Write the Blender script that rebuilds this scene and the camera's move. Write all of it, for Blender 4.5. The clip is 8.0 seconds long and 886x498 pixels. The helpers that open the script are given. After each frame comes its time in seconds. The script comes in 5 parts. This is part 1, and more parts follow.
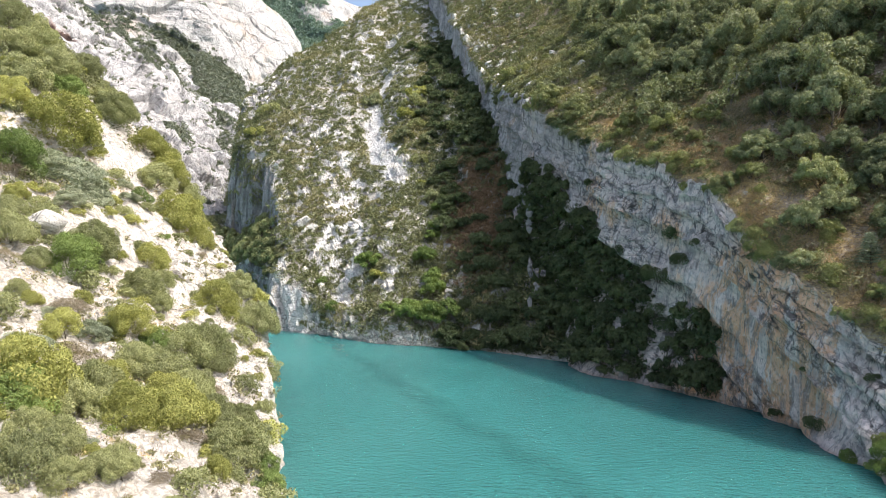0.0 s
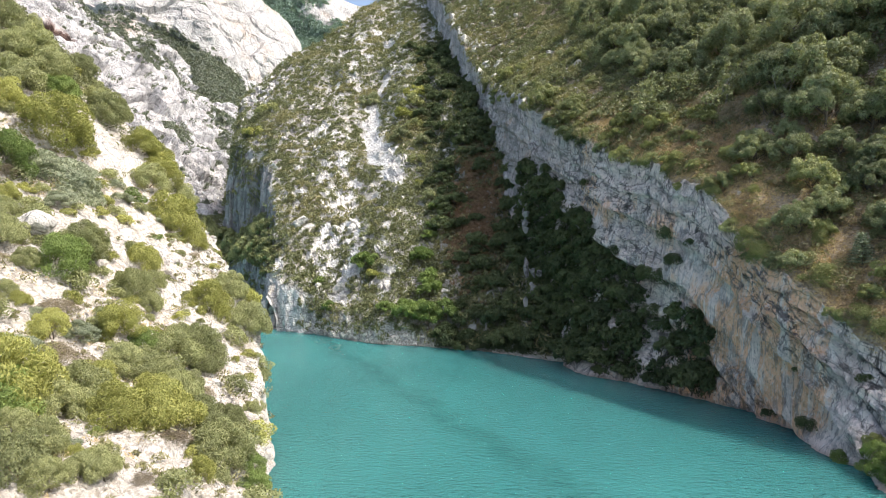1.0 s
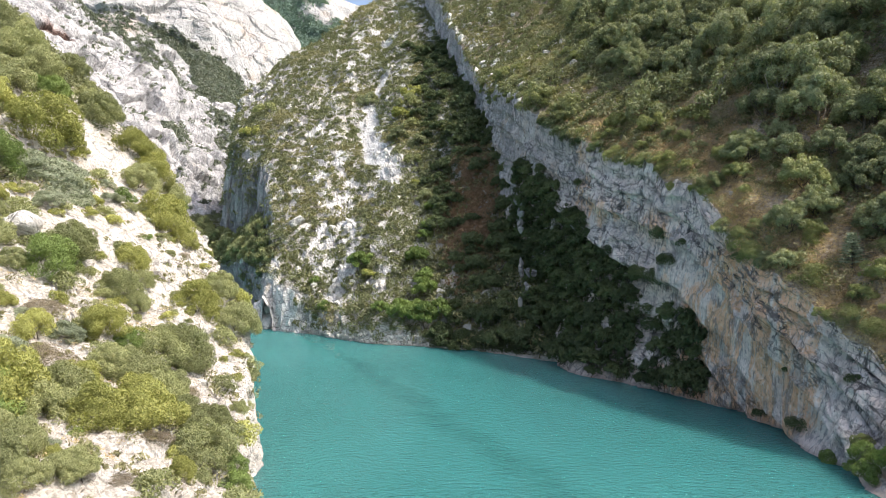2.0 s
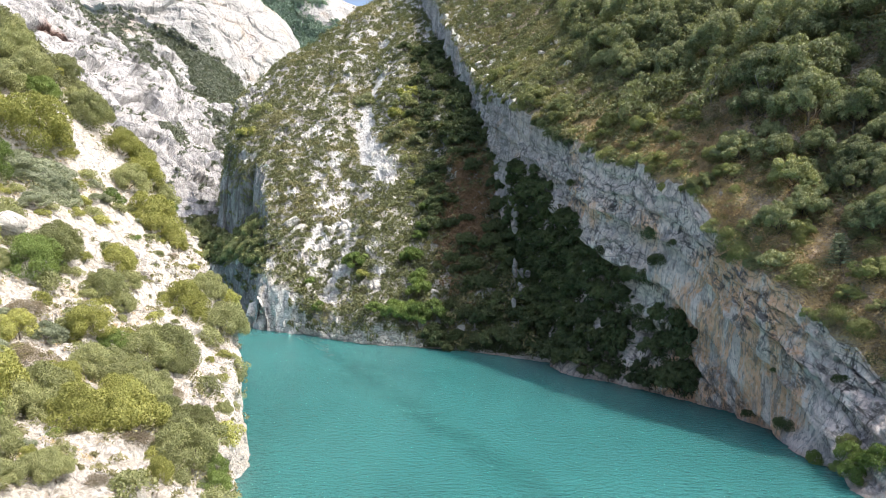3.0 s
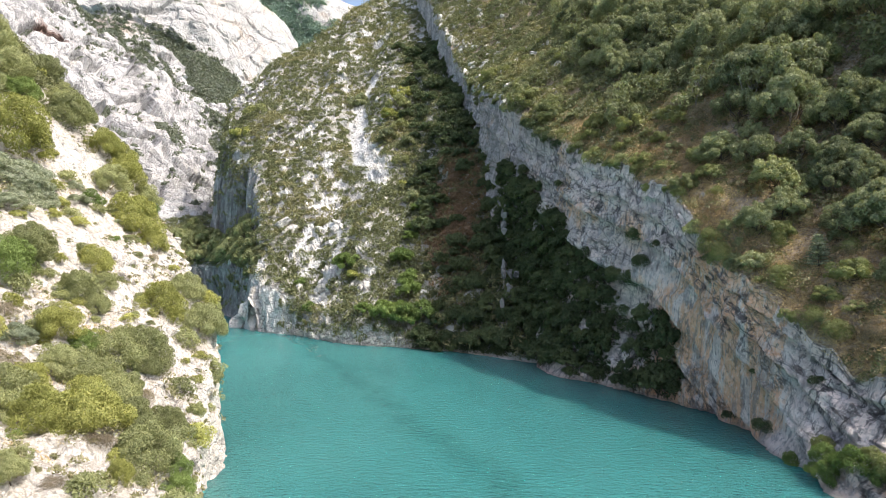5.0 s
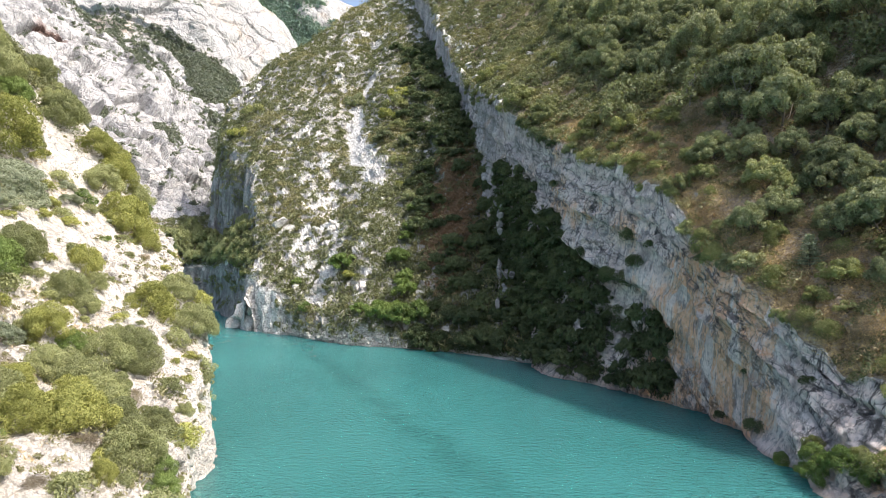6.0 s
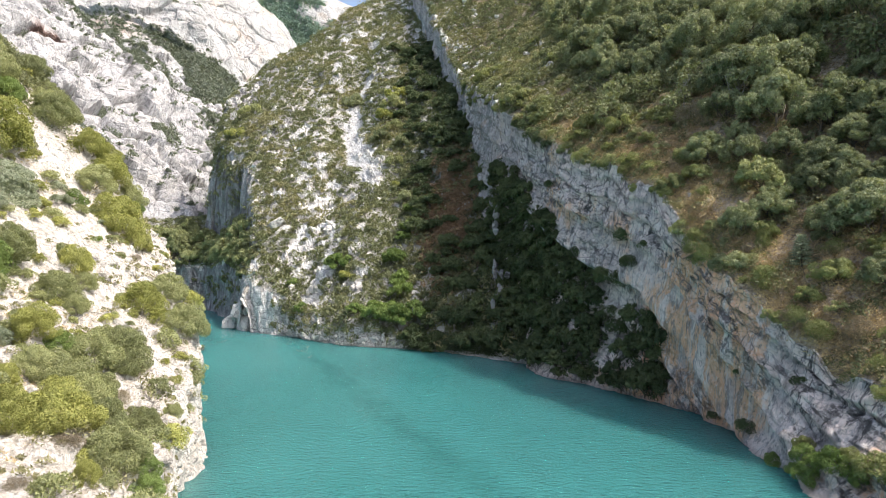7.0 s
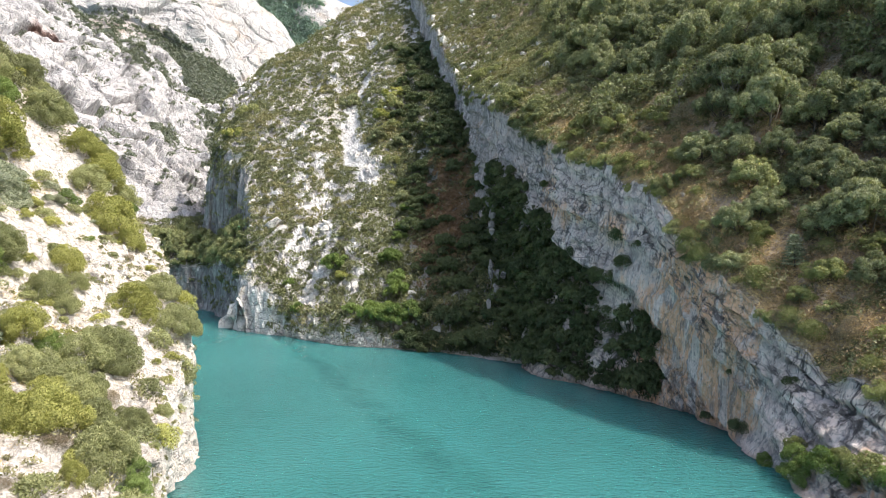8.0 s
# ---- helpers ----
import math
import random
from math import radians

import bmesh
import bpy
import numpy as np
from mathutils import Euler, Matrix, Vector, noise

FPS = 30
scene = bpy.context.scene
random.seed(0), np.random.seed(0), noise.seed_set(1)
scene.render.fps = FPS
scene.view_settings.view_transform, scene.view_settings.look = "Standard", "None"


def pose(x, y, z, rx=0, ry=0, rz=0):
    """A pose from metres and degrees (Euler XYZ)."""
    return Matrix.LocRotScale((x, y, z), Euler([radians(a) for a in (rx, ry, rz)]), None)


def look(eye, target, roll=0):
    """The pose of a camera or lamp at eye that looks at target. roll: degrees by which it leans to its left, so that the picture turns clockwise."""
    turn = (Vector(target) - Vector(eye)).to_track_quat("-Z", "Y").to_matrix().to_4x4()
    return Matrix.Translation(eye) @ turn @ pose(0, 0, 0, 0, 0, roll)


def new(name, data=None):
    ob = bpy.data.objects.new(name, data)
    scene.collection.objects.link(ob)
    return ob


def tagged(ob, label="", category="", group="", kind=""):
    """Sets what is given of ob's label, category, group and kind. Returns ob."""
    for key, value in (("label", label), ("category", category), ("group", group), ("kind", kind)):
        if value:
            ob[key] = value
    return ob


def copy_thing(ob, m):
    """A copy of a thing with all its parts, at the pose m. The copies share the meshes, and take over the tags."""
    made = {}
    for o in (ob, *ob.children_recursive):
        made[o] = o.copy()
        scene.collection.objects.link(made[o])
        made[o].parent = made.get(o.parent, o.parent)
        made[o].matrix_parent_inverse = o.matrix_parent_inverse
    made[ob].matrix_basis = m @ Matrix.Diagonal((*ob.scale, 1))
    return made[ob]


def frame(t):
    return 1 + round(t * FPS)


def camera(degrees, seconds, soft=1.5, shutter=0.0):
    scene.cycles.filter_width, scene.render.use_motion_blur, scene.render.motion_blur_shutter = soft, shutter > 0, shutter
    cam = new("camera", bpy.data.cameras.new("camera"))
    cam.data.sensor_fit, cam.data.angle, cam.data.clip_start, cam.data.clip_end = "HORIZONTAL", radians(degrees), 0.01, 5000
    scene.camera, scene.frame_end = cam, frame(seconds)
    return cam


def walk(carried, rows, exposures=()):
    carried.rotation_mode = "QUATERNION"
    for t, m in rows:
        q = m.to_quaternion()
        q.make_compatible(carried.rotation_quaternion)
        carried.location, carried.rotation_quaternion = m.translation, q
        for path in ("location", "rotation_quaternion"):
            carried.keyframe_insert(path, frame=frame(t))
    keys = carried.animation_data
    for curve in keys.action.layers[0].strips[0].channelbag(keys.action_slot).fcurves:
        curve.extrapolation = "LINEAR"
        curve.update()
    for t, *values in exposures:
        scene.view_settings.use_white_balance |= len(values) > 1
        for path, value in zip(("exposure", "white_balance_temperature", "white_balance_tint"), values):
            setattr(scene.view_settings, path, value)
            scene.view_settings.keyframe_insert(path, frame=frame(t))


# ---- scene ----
cam = camera(70.0, 8.0, soft=0.75)
PATH = [
    (0, (-5.081, -0.26, 25.087), (-5.102, 1.74, 25.1), 0.1),
    (0.5, (-4.567, -0.274, 25.123), (-4.589, 1.726, 25.135), 0.1),
    (1, (-3.952, -0.258, 25.167), (-3.974, 1.742, 25.179), 0.1),
    (1.5, (-3.26, -0.232, 25.235), (-3.283, 1.768, 25.245), 0.1),
    (3, (-0.939, -0.151, 25.21), (-0.961, 1.849, 25.223), 0.1),
    (3.5, (-0.144, -0.164, 25.252), (-0.166, 1.836, 25.265), 0.1),
    (4, (0.561, -0.132, 25.275), (0.539, 1.868, 25.287), 0.1),
    (4.5, (1.26, -0.106, 25.345), (1.239, 1.894, 25.358), 0.1),
    (6, (3.043, -0.03, 25.275), (3.023, 1.97, 25.29), 0.1),
    (6.5, (3.612, 0.054, 25.286), (3.593, 2.054, 25.302), 0.1),
    (7, (4.15, 0.123, 25.278), (4.131, 2.123, 25.294), 0.1),
    (7.5, (4.621, 0.179, 25.288), (4.604, 2.179, 25.304), 0.1),
    (8, (5.047, 0.215, 25.268), (5.03, 2.215, 25.284), 0.1),
]
walk(cam, [(t, look(e, a, r)) for t, e, a, r in PATH])

# ---------------------------------------------------------------- world, sun
SUN_EL, SUN_AZ = radians(57), radians(110)      # azimuth clockwise from +y: over the right bank, a little behind
world = bpy.data.worlds.new("world")
scene.world = world
world.use_nodes = True
wn = world.node_tree
sky = wn.nodes.new("ShaderNodeTexSky")
sky.sky_type, sky.sun_disc = "NISHITA", False
sky.sun_elevation, sky.sun_rotation = SUN_EL, SUN_AZ
sky.dust_density, sky.air_density = 5.0, 1.0
wn.links.new(sky.outputs[0], wn.nodes["Background"].inputs[0])
wn.nodes["Background"].inputs[1].default_value = 0.15
sun_way = Vector((math.sin(SUN_AZ) * math.cos(SUN_EL), math.cos(SUN_AZ) * math.cos(SUN_EL), math.sin(SUN_EL)))
sun_data = bpy.data.lights.new("sun", "SUN")
sun_data.energy, sun_data.angle, sun_data.color = 2.45, radians(0.6), (1.0, 0.95, 0.89)
sun = new("sun", sun_data)
sun.matrix_world = look(sun_way * 300, (0, 0, 0))
scene.view_settings.exposure = 1.0

# ---------------------------------------------------------------- noise in plain numpy
rng = np.random.default_rng(7)


def lattice(ix, iy, iz, seed):
    h = (ix * 374761393 + iy * 668265263 + iz * 1442695041 + seed * 974634777) & 0xFFFFFFFF
    h = ((h ^ (h >> 13)) * 1274126177) & 0xFFFFFFFF
    h = ((h ^ (h >> 15)) * 2246822519) & 0xFFFFFFFF
    return ((h ^ (h >> 16)) & 0xFFFFFFFF) / 4294967295.0


def value(p, seed=0):
    """Smooth noise from -1 to 1 at the points p (..., 3)."""
    f = np.floor(p)
    i = f.astype(np.int64)
    t = p - f
    t = t * t * t * (t * (t * 6 - 15) + 10)
    out = 0
    for a in (0, 1):
        for b in (0, 1):
            for c in (0, 1):
                wgt = (t[..., 0] if a else 1 - t[..., 0]) * (t[..., 1] if b else 1 - t[..., 1]) * (t[..., 2] if c else 1 - t[..., 2])
                out = out + wgt * lattice(i[..., 0] + a, i[..., 1] + b, i[..., 2] + c, seed)
    return out * 2 - 1


def fbm(p, octaves=4, seed=0, gain=0.5):
    p = np.asarray(p, float)
    out, amp, total = 0, 1.0, 0.0
    for o in range(octaves):
        out = out + amp * value(p * 2.03 ** o + 17.3 * o, seed + o)
        total += amp
        amp *= gain
    return out / total * 1.6


def ridged(p, octaves=4, seed=0):
    """Sharp crests, from 0 to 1."""
    p = np.asarray(p, float)
    out, amp, total = 0, 1.0, 0.0
    for o in range(octaves):
        out = out + amp * (1 - np.abs(value(p * 2.1 ** o + 9.1 * o, seed + o)) * 1.6)
        total += amp
        amp *= 0.5
    return out / total


def cells(p, seed=0):
    """Broken blocks: for each point a number from -1 to 1 that its block shares, and how far it lies from the block's border."""
    p = np.asarray(p, float)
    f = np.floor(p).astype(np.int64)
    first, second, own = np.full(p.shape[:-1], 9.0), np.full(p.shape[:-1], 9.0), np.zeros(p.shape[:-1])
    for a in (-1, 0, 1):
        for b in (-1, 0, 1):
            for c in (-1, 0, 1):
                i, j, k = f[..., 0] + a, f[..., 1] + b, f[..., 2] + c
                d = np.sqrt((i + lattice(i, j, k, seed) - p[..., 0]) ** 2 + (j + lattice(i, j, k, seed + 50) - p[..., 1]) ** 2 + (k + lattice(i, j, k, seed + 90) - p[..., 2]) ** 2)
                near = d < first
                second = np.where(near, first, np.minimum(second, d))
                own = np.where(near, lattice(i, j, k, seed + 130) * 2 - 1, own)
                first = np.where(near, d, first)
    return own, second - first


def bend(p, size, amount, seed):
    """Points pushed about by smooth noise, so that block borders do not run straight."""
    return p + amount * np.stack([fbm(p / size, 2, seed + i) for i in (0, 5, 9)], -1)


def step(a, b, x):
    t = np.clip((x - a) / (b - a), 0, 1)
    return t * t * (3 - 2 * t)


def along(y, table, column):
    """Smooth reading of a short table whose first column is ascending."""
    t = np.array(table, float)
    fine = np.linspace(t[0, 0], t[-1, 0], 600)
    v = np.interp(fine, t[:, 0], t[:, column])
    k = max(3, int(600 * 5.0 / (t[-1, 0] - t[0, 0])) | 1)
    v = np.convolve(np.pad(v, k // 2, mode="edge"), np.ones(k) / k, "valid")
    return np.interp(y, fine, v)


# ---------------------------------------------------------------- mesh helpers
def grid_normals(p):
    du, dv = np.gradient(p, axis=0), np.gradient(p, axis=1)
    n = np.cross(du, dv)
    return n / np.maximum(np.linalg.norm(n, axis=2, keepdims=True), 1e-9)


def raw_mesh(name, verts, faces, material, smooth=True):
    """A mesh from vertex and same-sized face arrays."""
    me = bpy.data.meshes.new(name)
    verts, faces = np.asarray(verts, np.float32), np.asarray(faces, np.int32)
    n, k = faces.shape
    me.vertices.add(len(verts))
    me.vertices.foreach_set("co", verts.ravel())
    me.loops.add(n * k)
    me.loops.foreach_set("vertex_index", faces.ravel())
    me.polygons.add(n)
    me.polygons.foreach_set("loop_start", np.arange(0, n * k, k, dtype=np.int32))
    me.polygons.foreach_set("use_smooth", np.full(n, smooth))
    me.update(calc_edges=True)
    me.validate()
    me.materials.append(material)
    return me


def grid_faces(n, m, flip=False):
    i = np.arange(n * m).reshape(n, m)
    q = np.stack([i[:-1, :-1], i[1:, :-1], i[1:, 1:], i[:-1, 1:]], -1).reshape(-1, 4)
    return q[:, ::-1] if flip else q


def skirted(p, sides="nsew", depth=-6.0):
    """The sheet with its borders carried down below the water: rows are n (last) and s (first), columns e (last) and w (first)."""
    for side in sides:
        axis = 0 if side in "ns" else 1
        line = p[-1:] if side == "n" else p[:1] if side == "s" else p[:, -1:] if side == "e" else p[:, :1]
        line = line.copy()
        line[..., 2] = depth
        p = np.concatenate([p, line] if side in "ne" else [line, p], axis)
    return p


def sheet(name, p, material, flip=False, smooth=True):
    n, m = p.shape[:2]
    return raw_mesh(name, p.reshape(-1, 3), grid_faces(n, m, flip), material, smooth)


def laid_out(me, u, v):
    """Gives a sheet's vertices flat coordinates in metres, for grain that follows its beds."""
    at = np.empty(len(me.loops), np.int32)
    me.loops.foreach_get("vertex_index", at)
    flat = np.stack([u.ravel(), v.ravel()], -1).astype(np.float32)
    me.uv_layers.new(name="bedding").data.foreach_set("uv", flat[at].ravel())
    return me


def marked(me, name, values):
    """Gives a sheet's vertices one number each, such as how bare the rock is."""
    me.attributes.new(name, "FLOAT", "POINT").data.foreach_set("value", values.ravel().astype(np.float32))
    return me


def part(name, me, parent, label=""):
    ob = new(name, me)
    ob.parent = parent
    return tagged(ob, label=label)


# ---------------------------------------------------------------- materials
class Nodes:
    """Short hand for one node material."""

    def __init__(self, name, rough=0.9, spec=0.2):
        self.m = bpy.data.materials.new(name)
        self.m.use_nodes = True
        self.t = self.m.node_tree
        self.b = self.t.nodes["Principled BSDF"]
        self.b.inputs["Roughness"].default_value = rough
        self.b.inputs["Specular IOR Level"].default_value = spec
        self.pos = self.add("ShaderNodeNewGeometry").outputs["Position"]

    def add(self, kind):
        return self.t.nodes.new(kind)

    def put(self, socket, v):
        if isinstance(v, bpy.types.NodeSocket):
            self.t.links.new(v, socket)
        else:
            socket.default_value = v

    def scaled(self, xyz, vec=None):
        n = self.add("ShaderNodeVectorMath")
        n.operation = "MULTIPLY"
        self.put(n.inputs[0], vec or self.pos)
        n.inputs[1].default_value = xyz
        return n.outputs[0]

    def noise(self, scale, detail=6, vec=None, rough=0.55, warp=0.0):
        n = self.add("ShaderNodeTexNoise")
        self.put(n.inputs["Vector"], vec or self.pos)
        n.inputs["Scale"].default_value, n.inputs["Detail"].default_value = scale, detail
        n.inputs["Roughness"].default_value, n.inputs["Distortion"].default_value = rough, warp
        return n.outputs[0]

    def cracks(self, scale, vec=None, feature="DISTANCE_TO_EDGE"):
        n = self.add("ShaderNodeTexVoronoi")
        n.feature = feature
        self.put(n.inputs["Vector"], vec or self.pos)
        n.inputs["Scale"].default_value = scale
        return n.outputs["Distance"] if feature == "DISTANCE_TO_EDGE" else n.outputs["Color"]

    def bent(self, amount, scale, vec=None):
        n = self.add("ShaderNodeTexNoise")
        self.put(n.inputs["Vector"], vec or self.pos)
        n.inputs["Scale"].default_value, n.inputs["Detail"].default_value = scale, 3
        a = self.add("ShaderNodeVectorMath")
        a.operation = "MULTIPLY_ADD"
        self.put(a.inputs[0], n.outputs["Color"])
        a.inputs[1].default_value = (amount,) * 3
        self.put(a.inputs[2], vec or self.pos)
        return a.outputs[0]

    def ramp(self, fac, *stops):
        n = self.add("ShaderNodeValToRGB")
        self.put(n.inputs[0], fac)
        e = n.color_ramp.elements
        while len(e) < len(stops):
            e.new(0.5)
        for el, (at, c) in zip(e, stops):
            el.position, el.color = at, (*(c if hasattr(c, "__len__") else (c, c, c)), 1)
        return n.outputs[0]

    def mix(self, fac, a, b, kind="MIX"):
        n = self.add("ShaderNodeMix")
        n.data_type, n.blend_type = "RGBA", kind
        self.put(n.inputs[0], fac)
        self.put(n.inputs[6], (*a, 1) if isinstance(a, tuple) else a)
        self.put(n.inputs[7], (*b, 1) if isinstance(b, tuple) else b)
        return n.outputs[2]

    def calc(self, op, a, b=0.0):
        n = self.add("ShaderNodeMath")
        n.operation = op
        self.put(n.inputs[0], a)
        self.put(n.inputs[1], b)
        return n.outputs[0]

    def axis(self, i, vec=None):
        n = self.add("ShaderNodeSeparateXYZ")
        self.put(n.inputs[0], vec or self.pos)
        return n.outputs[i]

    def upness(self):
        n = self.add("ShaderNodeNewGeometry")
        return self.axis(2, n.outputs["Normal"])

    def bump(self, height, strength, distance, after=None):
        n = self.add("ShaderNodeBump")
        n.inputs["Strength"].default_value, n.inputs["Distance"].default_value = strength, distance
        self.put(n.inputs["Height"], height)
        if after:
            self.put(n.inputs["Normal"], after)
        return n.outputs[0]

    def done(self, colour, normal=None):
        self.put(self.b.inputs["Base Color"], colour)
        if normal:
            self.put(self.b.inputs["Normal"], normal)
        return self.m


def pale_limestone(name, light, dark, soil, soil_amount, scale=1.0, soil_up=0.55, rubble=0.0, scar=0.0, rust=None, seam=0.75, bare=False, worn=1.0):
    """Fissured pale limestone, with soil and rubble on its flatter parts."""
    s = Nodes(name, 0.92, 0.15)
    bent = s.bent(1.2 / scale, 0.5 * scale)
    tone = s.noise(0.2 * scale, 10, rough=0.68)
    c = s.ramp(tone, (0.34, dark), (0.48, light), (0.75, tuple(min(1, v * 1.12) for v in light)))
    if scar:
        c = s.mix(s.ramp(s.noise(0.09 * scale, 5), (0.54, 0.0), (0.68, scar)), c, (0.58, 0.40, 0.25))
    if rust:
        near = s.add("ShaderNodeVectorMath")
        near.operation = "DISTANCE"
        s.put(near.inputs[0], bent)
        near.inputs[1].default_value = rust[:3]
        c = s.mix(s.ramp(s.calc("DIVIDE", near.outputs["Value"], rust[3]), (0.5, 0.85), (1.0, 0.0)), c, (0.20, 0.11, 0.085))
    # weathering: grey rain marks, lichen flecks, pits
    streak = s.noise(0.5 * scale, 7, s.scaled((1, 1, 0.2)), 0.68)
    c = s.mix(s.ramp(streak, (0.54, 0.0), (0.66, 0.6 * worn)), c, tuple(v * 0.7 for v in dark))
    fleck = s.noise(1.6 * scale, 9, s.scaled((1, 1, 0.6), bent), 0.75)
    c = s.mix(s.ramp(fleck, (0.36, 0.75 * worn), (0.46, 0.0)), c, tuple(v * 0.55 for v in dark))
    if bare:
        # left flank darkened: the shade of that side put into the rock colour
        flank_shade = s.calc("MULTIPLY", s.ramp(s.calc("MULTIPLY", s.axis(0, bent), -0.01), (0.64, 0.0), (0.70, 1.0)), s.ramp(s.noise(0.35, 8, s.scaled((1, 1, 0.35), bent), 0.72), (0.40, 1.0), (0.60, 0.55)))
        c = s.mix(flank_shade, c, (0.19, 0.18, 0.172))
    # seams between blocks, open here and closed there
    broad = s.cracks(0.36 * scale, s.scaled((1, 1, 1.35), bent))
    narrow = s.cracks(1.15 * scale, s.scaled((1, 1, 1.5), bent))
    open_here = s.ramp(s.noise(0.28 * scale, 5), (0.44, 0.1), (0.58, 1.0))
    gap = tuple(v * 0.28 for v in dark)
    c = s.mix(s.calc("MULTIPLY", open_here, s.ramp(broad, (0.0, seam), (0.05, 0.0))), c, gap)
    c = s.mix(s.calc("MULTIPLY", open_here, s.ramp(narrow, (0.0, seam * 0.7), (0.07, 0.0))), c, gap)
    patch = s.noise(0.16 * scale, 8, rough=0.7)
    on = s.calc("MULTIPLY", s.ramp(patch, (0.58 - 0.3 * soil_amount, 0.0), (0.64 - 0.2 * soil_amount, 1.0)),
                s.ramp(s.upness(), (soil_up - 0.15, 0.0), (soil_up + 0.1, 1.0)))
    if bare:
        mark = s.add("ShaderNodeAttribute")
        mark.attribute_name = "bare"
        on = s.ramp(mark.outputs["Fac"], (0.25, 1.0), (0.6, 0.0))
    grain = s.noise(3.0 * scale, 7, rough=0.75)
    earth = s.mix(s.ramp(grain, (0.42, 0.0), (0.56, 1.0)), soil, tuple(0.35 * a + 0.65 * b for a, b in zip(soil, light)))
    c = s.mix(on, c, earth)
    if rubble:
        cell = s.axis(0, s.cracks(2.6 * scale, bent, "F1"))
        small = s.axis(1, s.cracks(6.0 * scale, bent, "F1"))
        c = s.mix(s.calc("MULTIPLY", on, s.ramp(cell, (0.1, rubble), (0.4, 0.0))), c, tuple(v * 0.6 for v in soil))
        c = s.mix(s.calc("MULTIPLY", on, s.ramp(small, (0.1, rubble), (0.5, 0.0))), c, tuple(v * 0.55 for v in soil))
        c = s.mix(s.calc("MULTIPLY", on, s.ramp(cell, (0.6, 0.0), (0.9, rubble))), c, light)
    n = s.bump(s.noise(0.7 * scale, 10, bent, 0.72), 0.9, 0.8 / scale)
    n = s.bump(s.ramp(broad, (0.0, 0.0), (0.08, 1.0)), 0.6, 0.25 / scale, n)
    n = s.bump(s.ramp(narrow, (0.0, 0.0), (0.12, 1.0)), 0.5, 0.1 / scale, n)
    n = s.bump(grain, 0.6, 0.14 / scale, n)
    return s.done(c, n)


def shaded_wall(name):
    """Grey limestone wall: torn beds parallel to the top edge, upright rain streaks, ochre scars, lime film at the waterline."""
    s = Nodes(name, 0.9, 0.2)
    bent = s.bent(1.0, 0.35)
    flat = s.add("ShaderNodeUVMap")
    flat.uv_map = "bedding"
    under = s.ramp(s.calc("MULTIPLY", s.axis(1, flat.outputs[0]), 0.02), (0.17, 0.0), (0.26, 1.0), (0.44, 1.0), (0.55, 0.25))
    under = s.calc("MULTIPLY", under, s.ramp(s.calc("MULTIPLY", s.axis(1), 0.004), (0.44, 1.0), (0.50, 0.0)))
    flat = s.bent(0.35, 0.4, flat.outputs[0])
    plumb = s.scaled((1, 1, 0.07), s.bent(0.5, 0.3))
    c = s.ramp(s.noise(0.14, 9, bent, 0.68), (0.34, (0.66, 0.575, 0.535)), (0.47, (0.93, 0.82, 0.77)), (0.60, (0.99, 0.90, 0.85)))
    # ochre scars, widest on the big overhang
    spot = s.add("ShaderNodeVectorMath")
    spot.operation = "DISTANCE"
    s.put(spot.inputs[0], s.scaled((1, 0.8, 1)))
    spot.inputs[1].default_value = (40.5, 80, 10)
    lean_to = s.calc("ADD", s.noise(0.07, 6, bent, 0.6), s.ramp(s.calc("MULTIPLY", spot.outputs["Value"], 0.05), (0.25, 0.30), (0.95, 0.0)))
    ochre = s.calc("MULTIPLY", s.ramp(lean_to, (0.55, 0.0), (0.64, 1.0)), s.ramp(s.noise(0.4, 8, plumb, 0.62), (0.42, 0.05), (0.50, 0.95)))
    c = s.mix(ochre, c, s.mix(s.noise(0.6, 8, rough=0.7), (0.86, 0.47, 0.25), (0.98, 0.72, 0.50)))
    # upright rain streaks at two widths, in zones
    zone = s.calc("MAXIMUM", under, s.ramp(s.noise(0.08, 5, bent), (0.42, 0.1), (0.54, 1.0)))
    broad = s.ramp(s.noise(0.42, 7, plumb, 0.6), (0.54, 0.0), (0.59, 0.6))
    slim = s.ramp(s.noise(1.5, 6, plumb, 0.62), (0.55, 0.0), (0.60, 0.5))
    c = s.mix(s.calc("MULTIPLY", zone, broad), c, (0.30, 0.30, 0.325))
    c = s.mix(s.calc("MULTIPLY", zone, slim), c, (0.15, 0.145, 0.155))
    pale = s.ramp(s.noise(0.8, 7, s.scaled((1.3, 1.3, 1), plumb), 0.65), (0.56, 0.0), (0.64, 0.5))
    c = s.mix(pale, c, (0.86, 0.84, 0.82))
    # torn, lichened strokes along the beds
    torn = s.calc("MULTIPLY", s.ramp(s.noise(0.16, 6, bent, 0.65), (0.38, 0.35), (0.52, 1.0)), s.calc("SUBTRACT", 1.0, s.calc("MULTIPLY", under, 0.75)))
    stroke = s.noise(0.7, 9, s.scaled((0.35, 1.1, 1), flat), 0.76)
    c = s.mix(s.calc("MULTIPLY", torn, s.ramp(stroke, (0.425, 0.9), (0.475, 0.0))), c, (0.15, 0.135, 0.13))
    fissure = s.noise(0.75, 9, s.scaled((1.2, 0.3, 1), flat), 0.76)
    c = s.mix(s.calc("MULTIPLY", torn, s.ramp(fissure, (0.42, 0.92), (0.46, 0.0))), c, (0.10, 0.09, 0.09))
    pit = s.noise(2.4, 8, s.scaled((1, 1, 0.7)), 0.75)
    c = s.mix(s.ramp(pit, (0.35, 0.8), (0.43, 0.0)), c, (0.20, 0.18, 0.175))
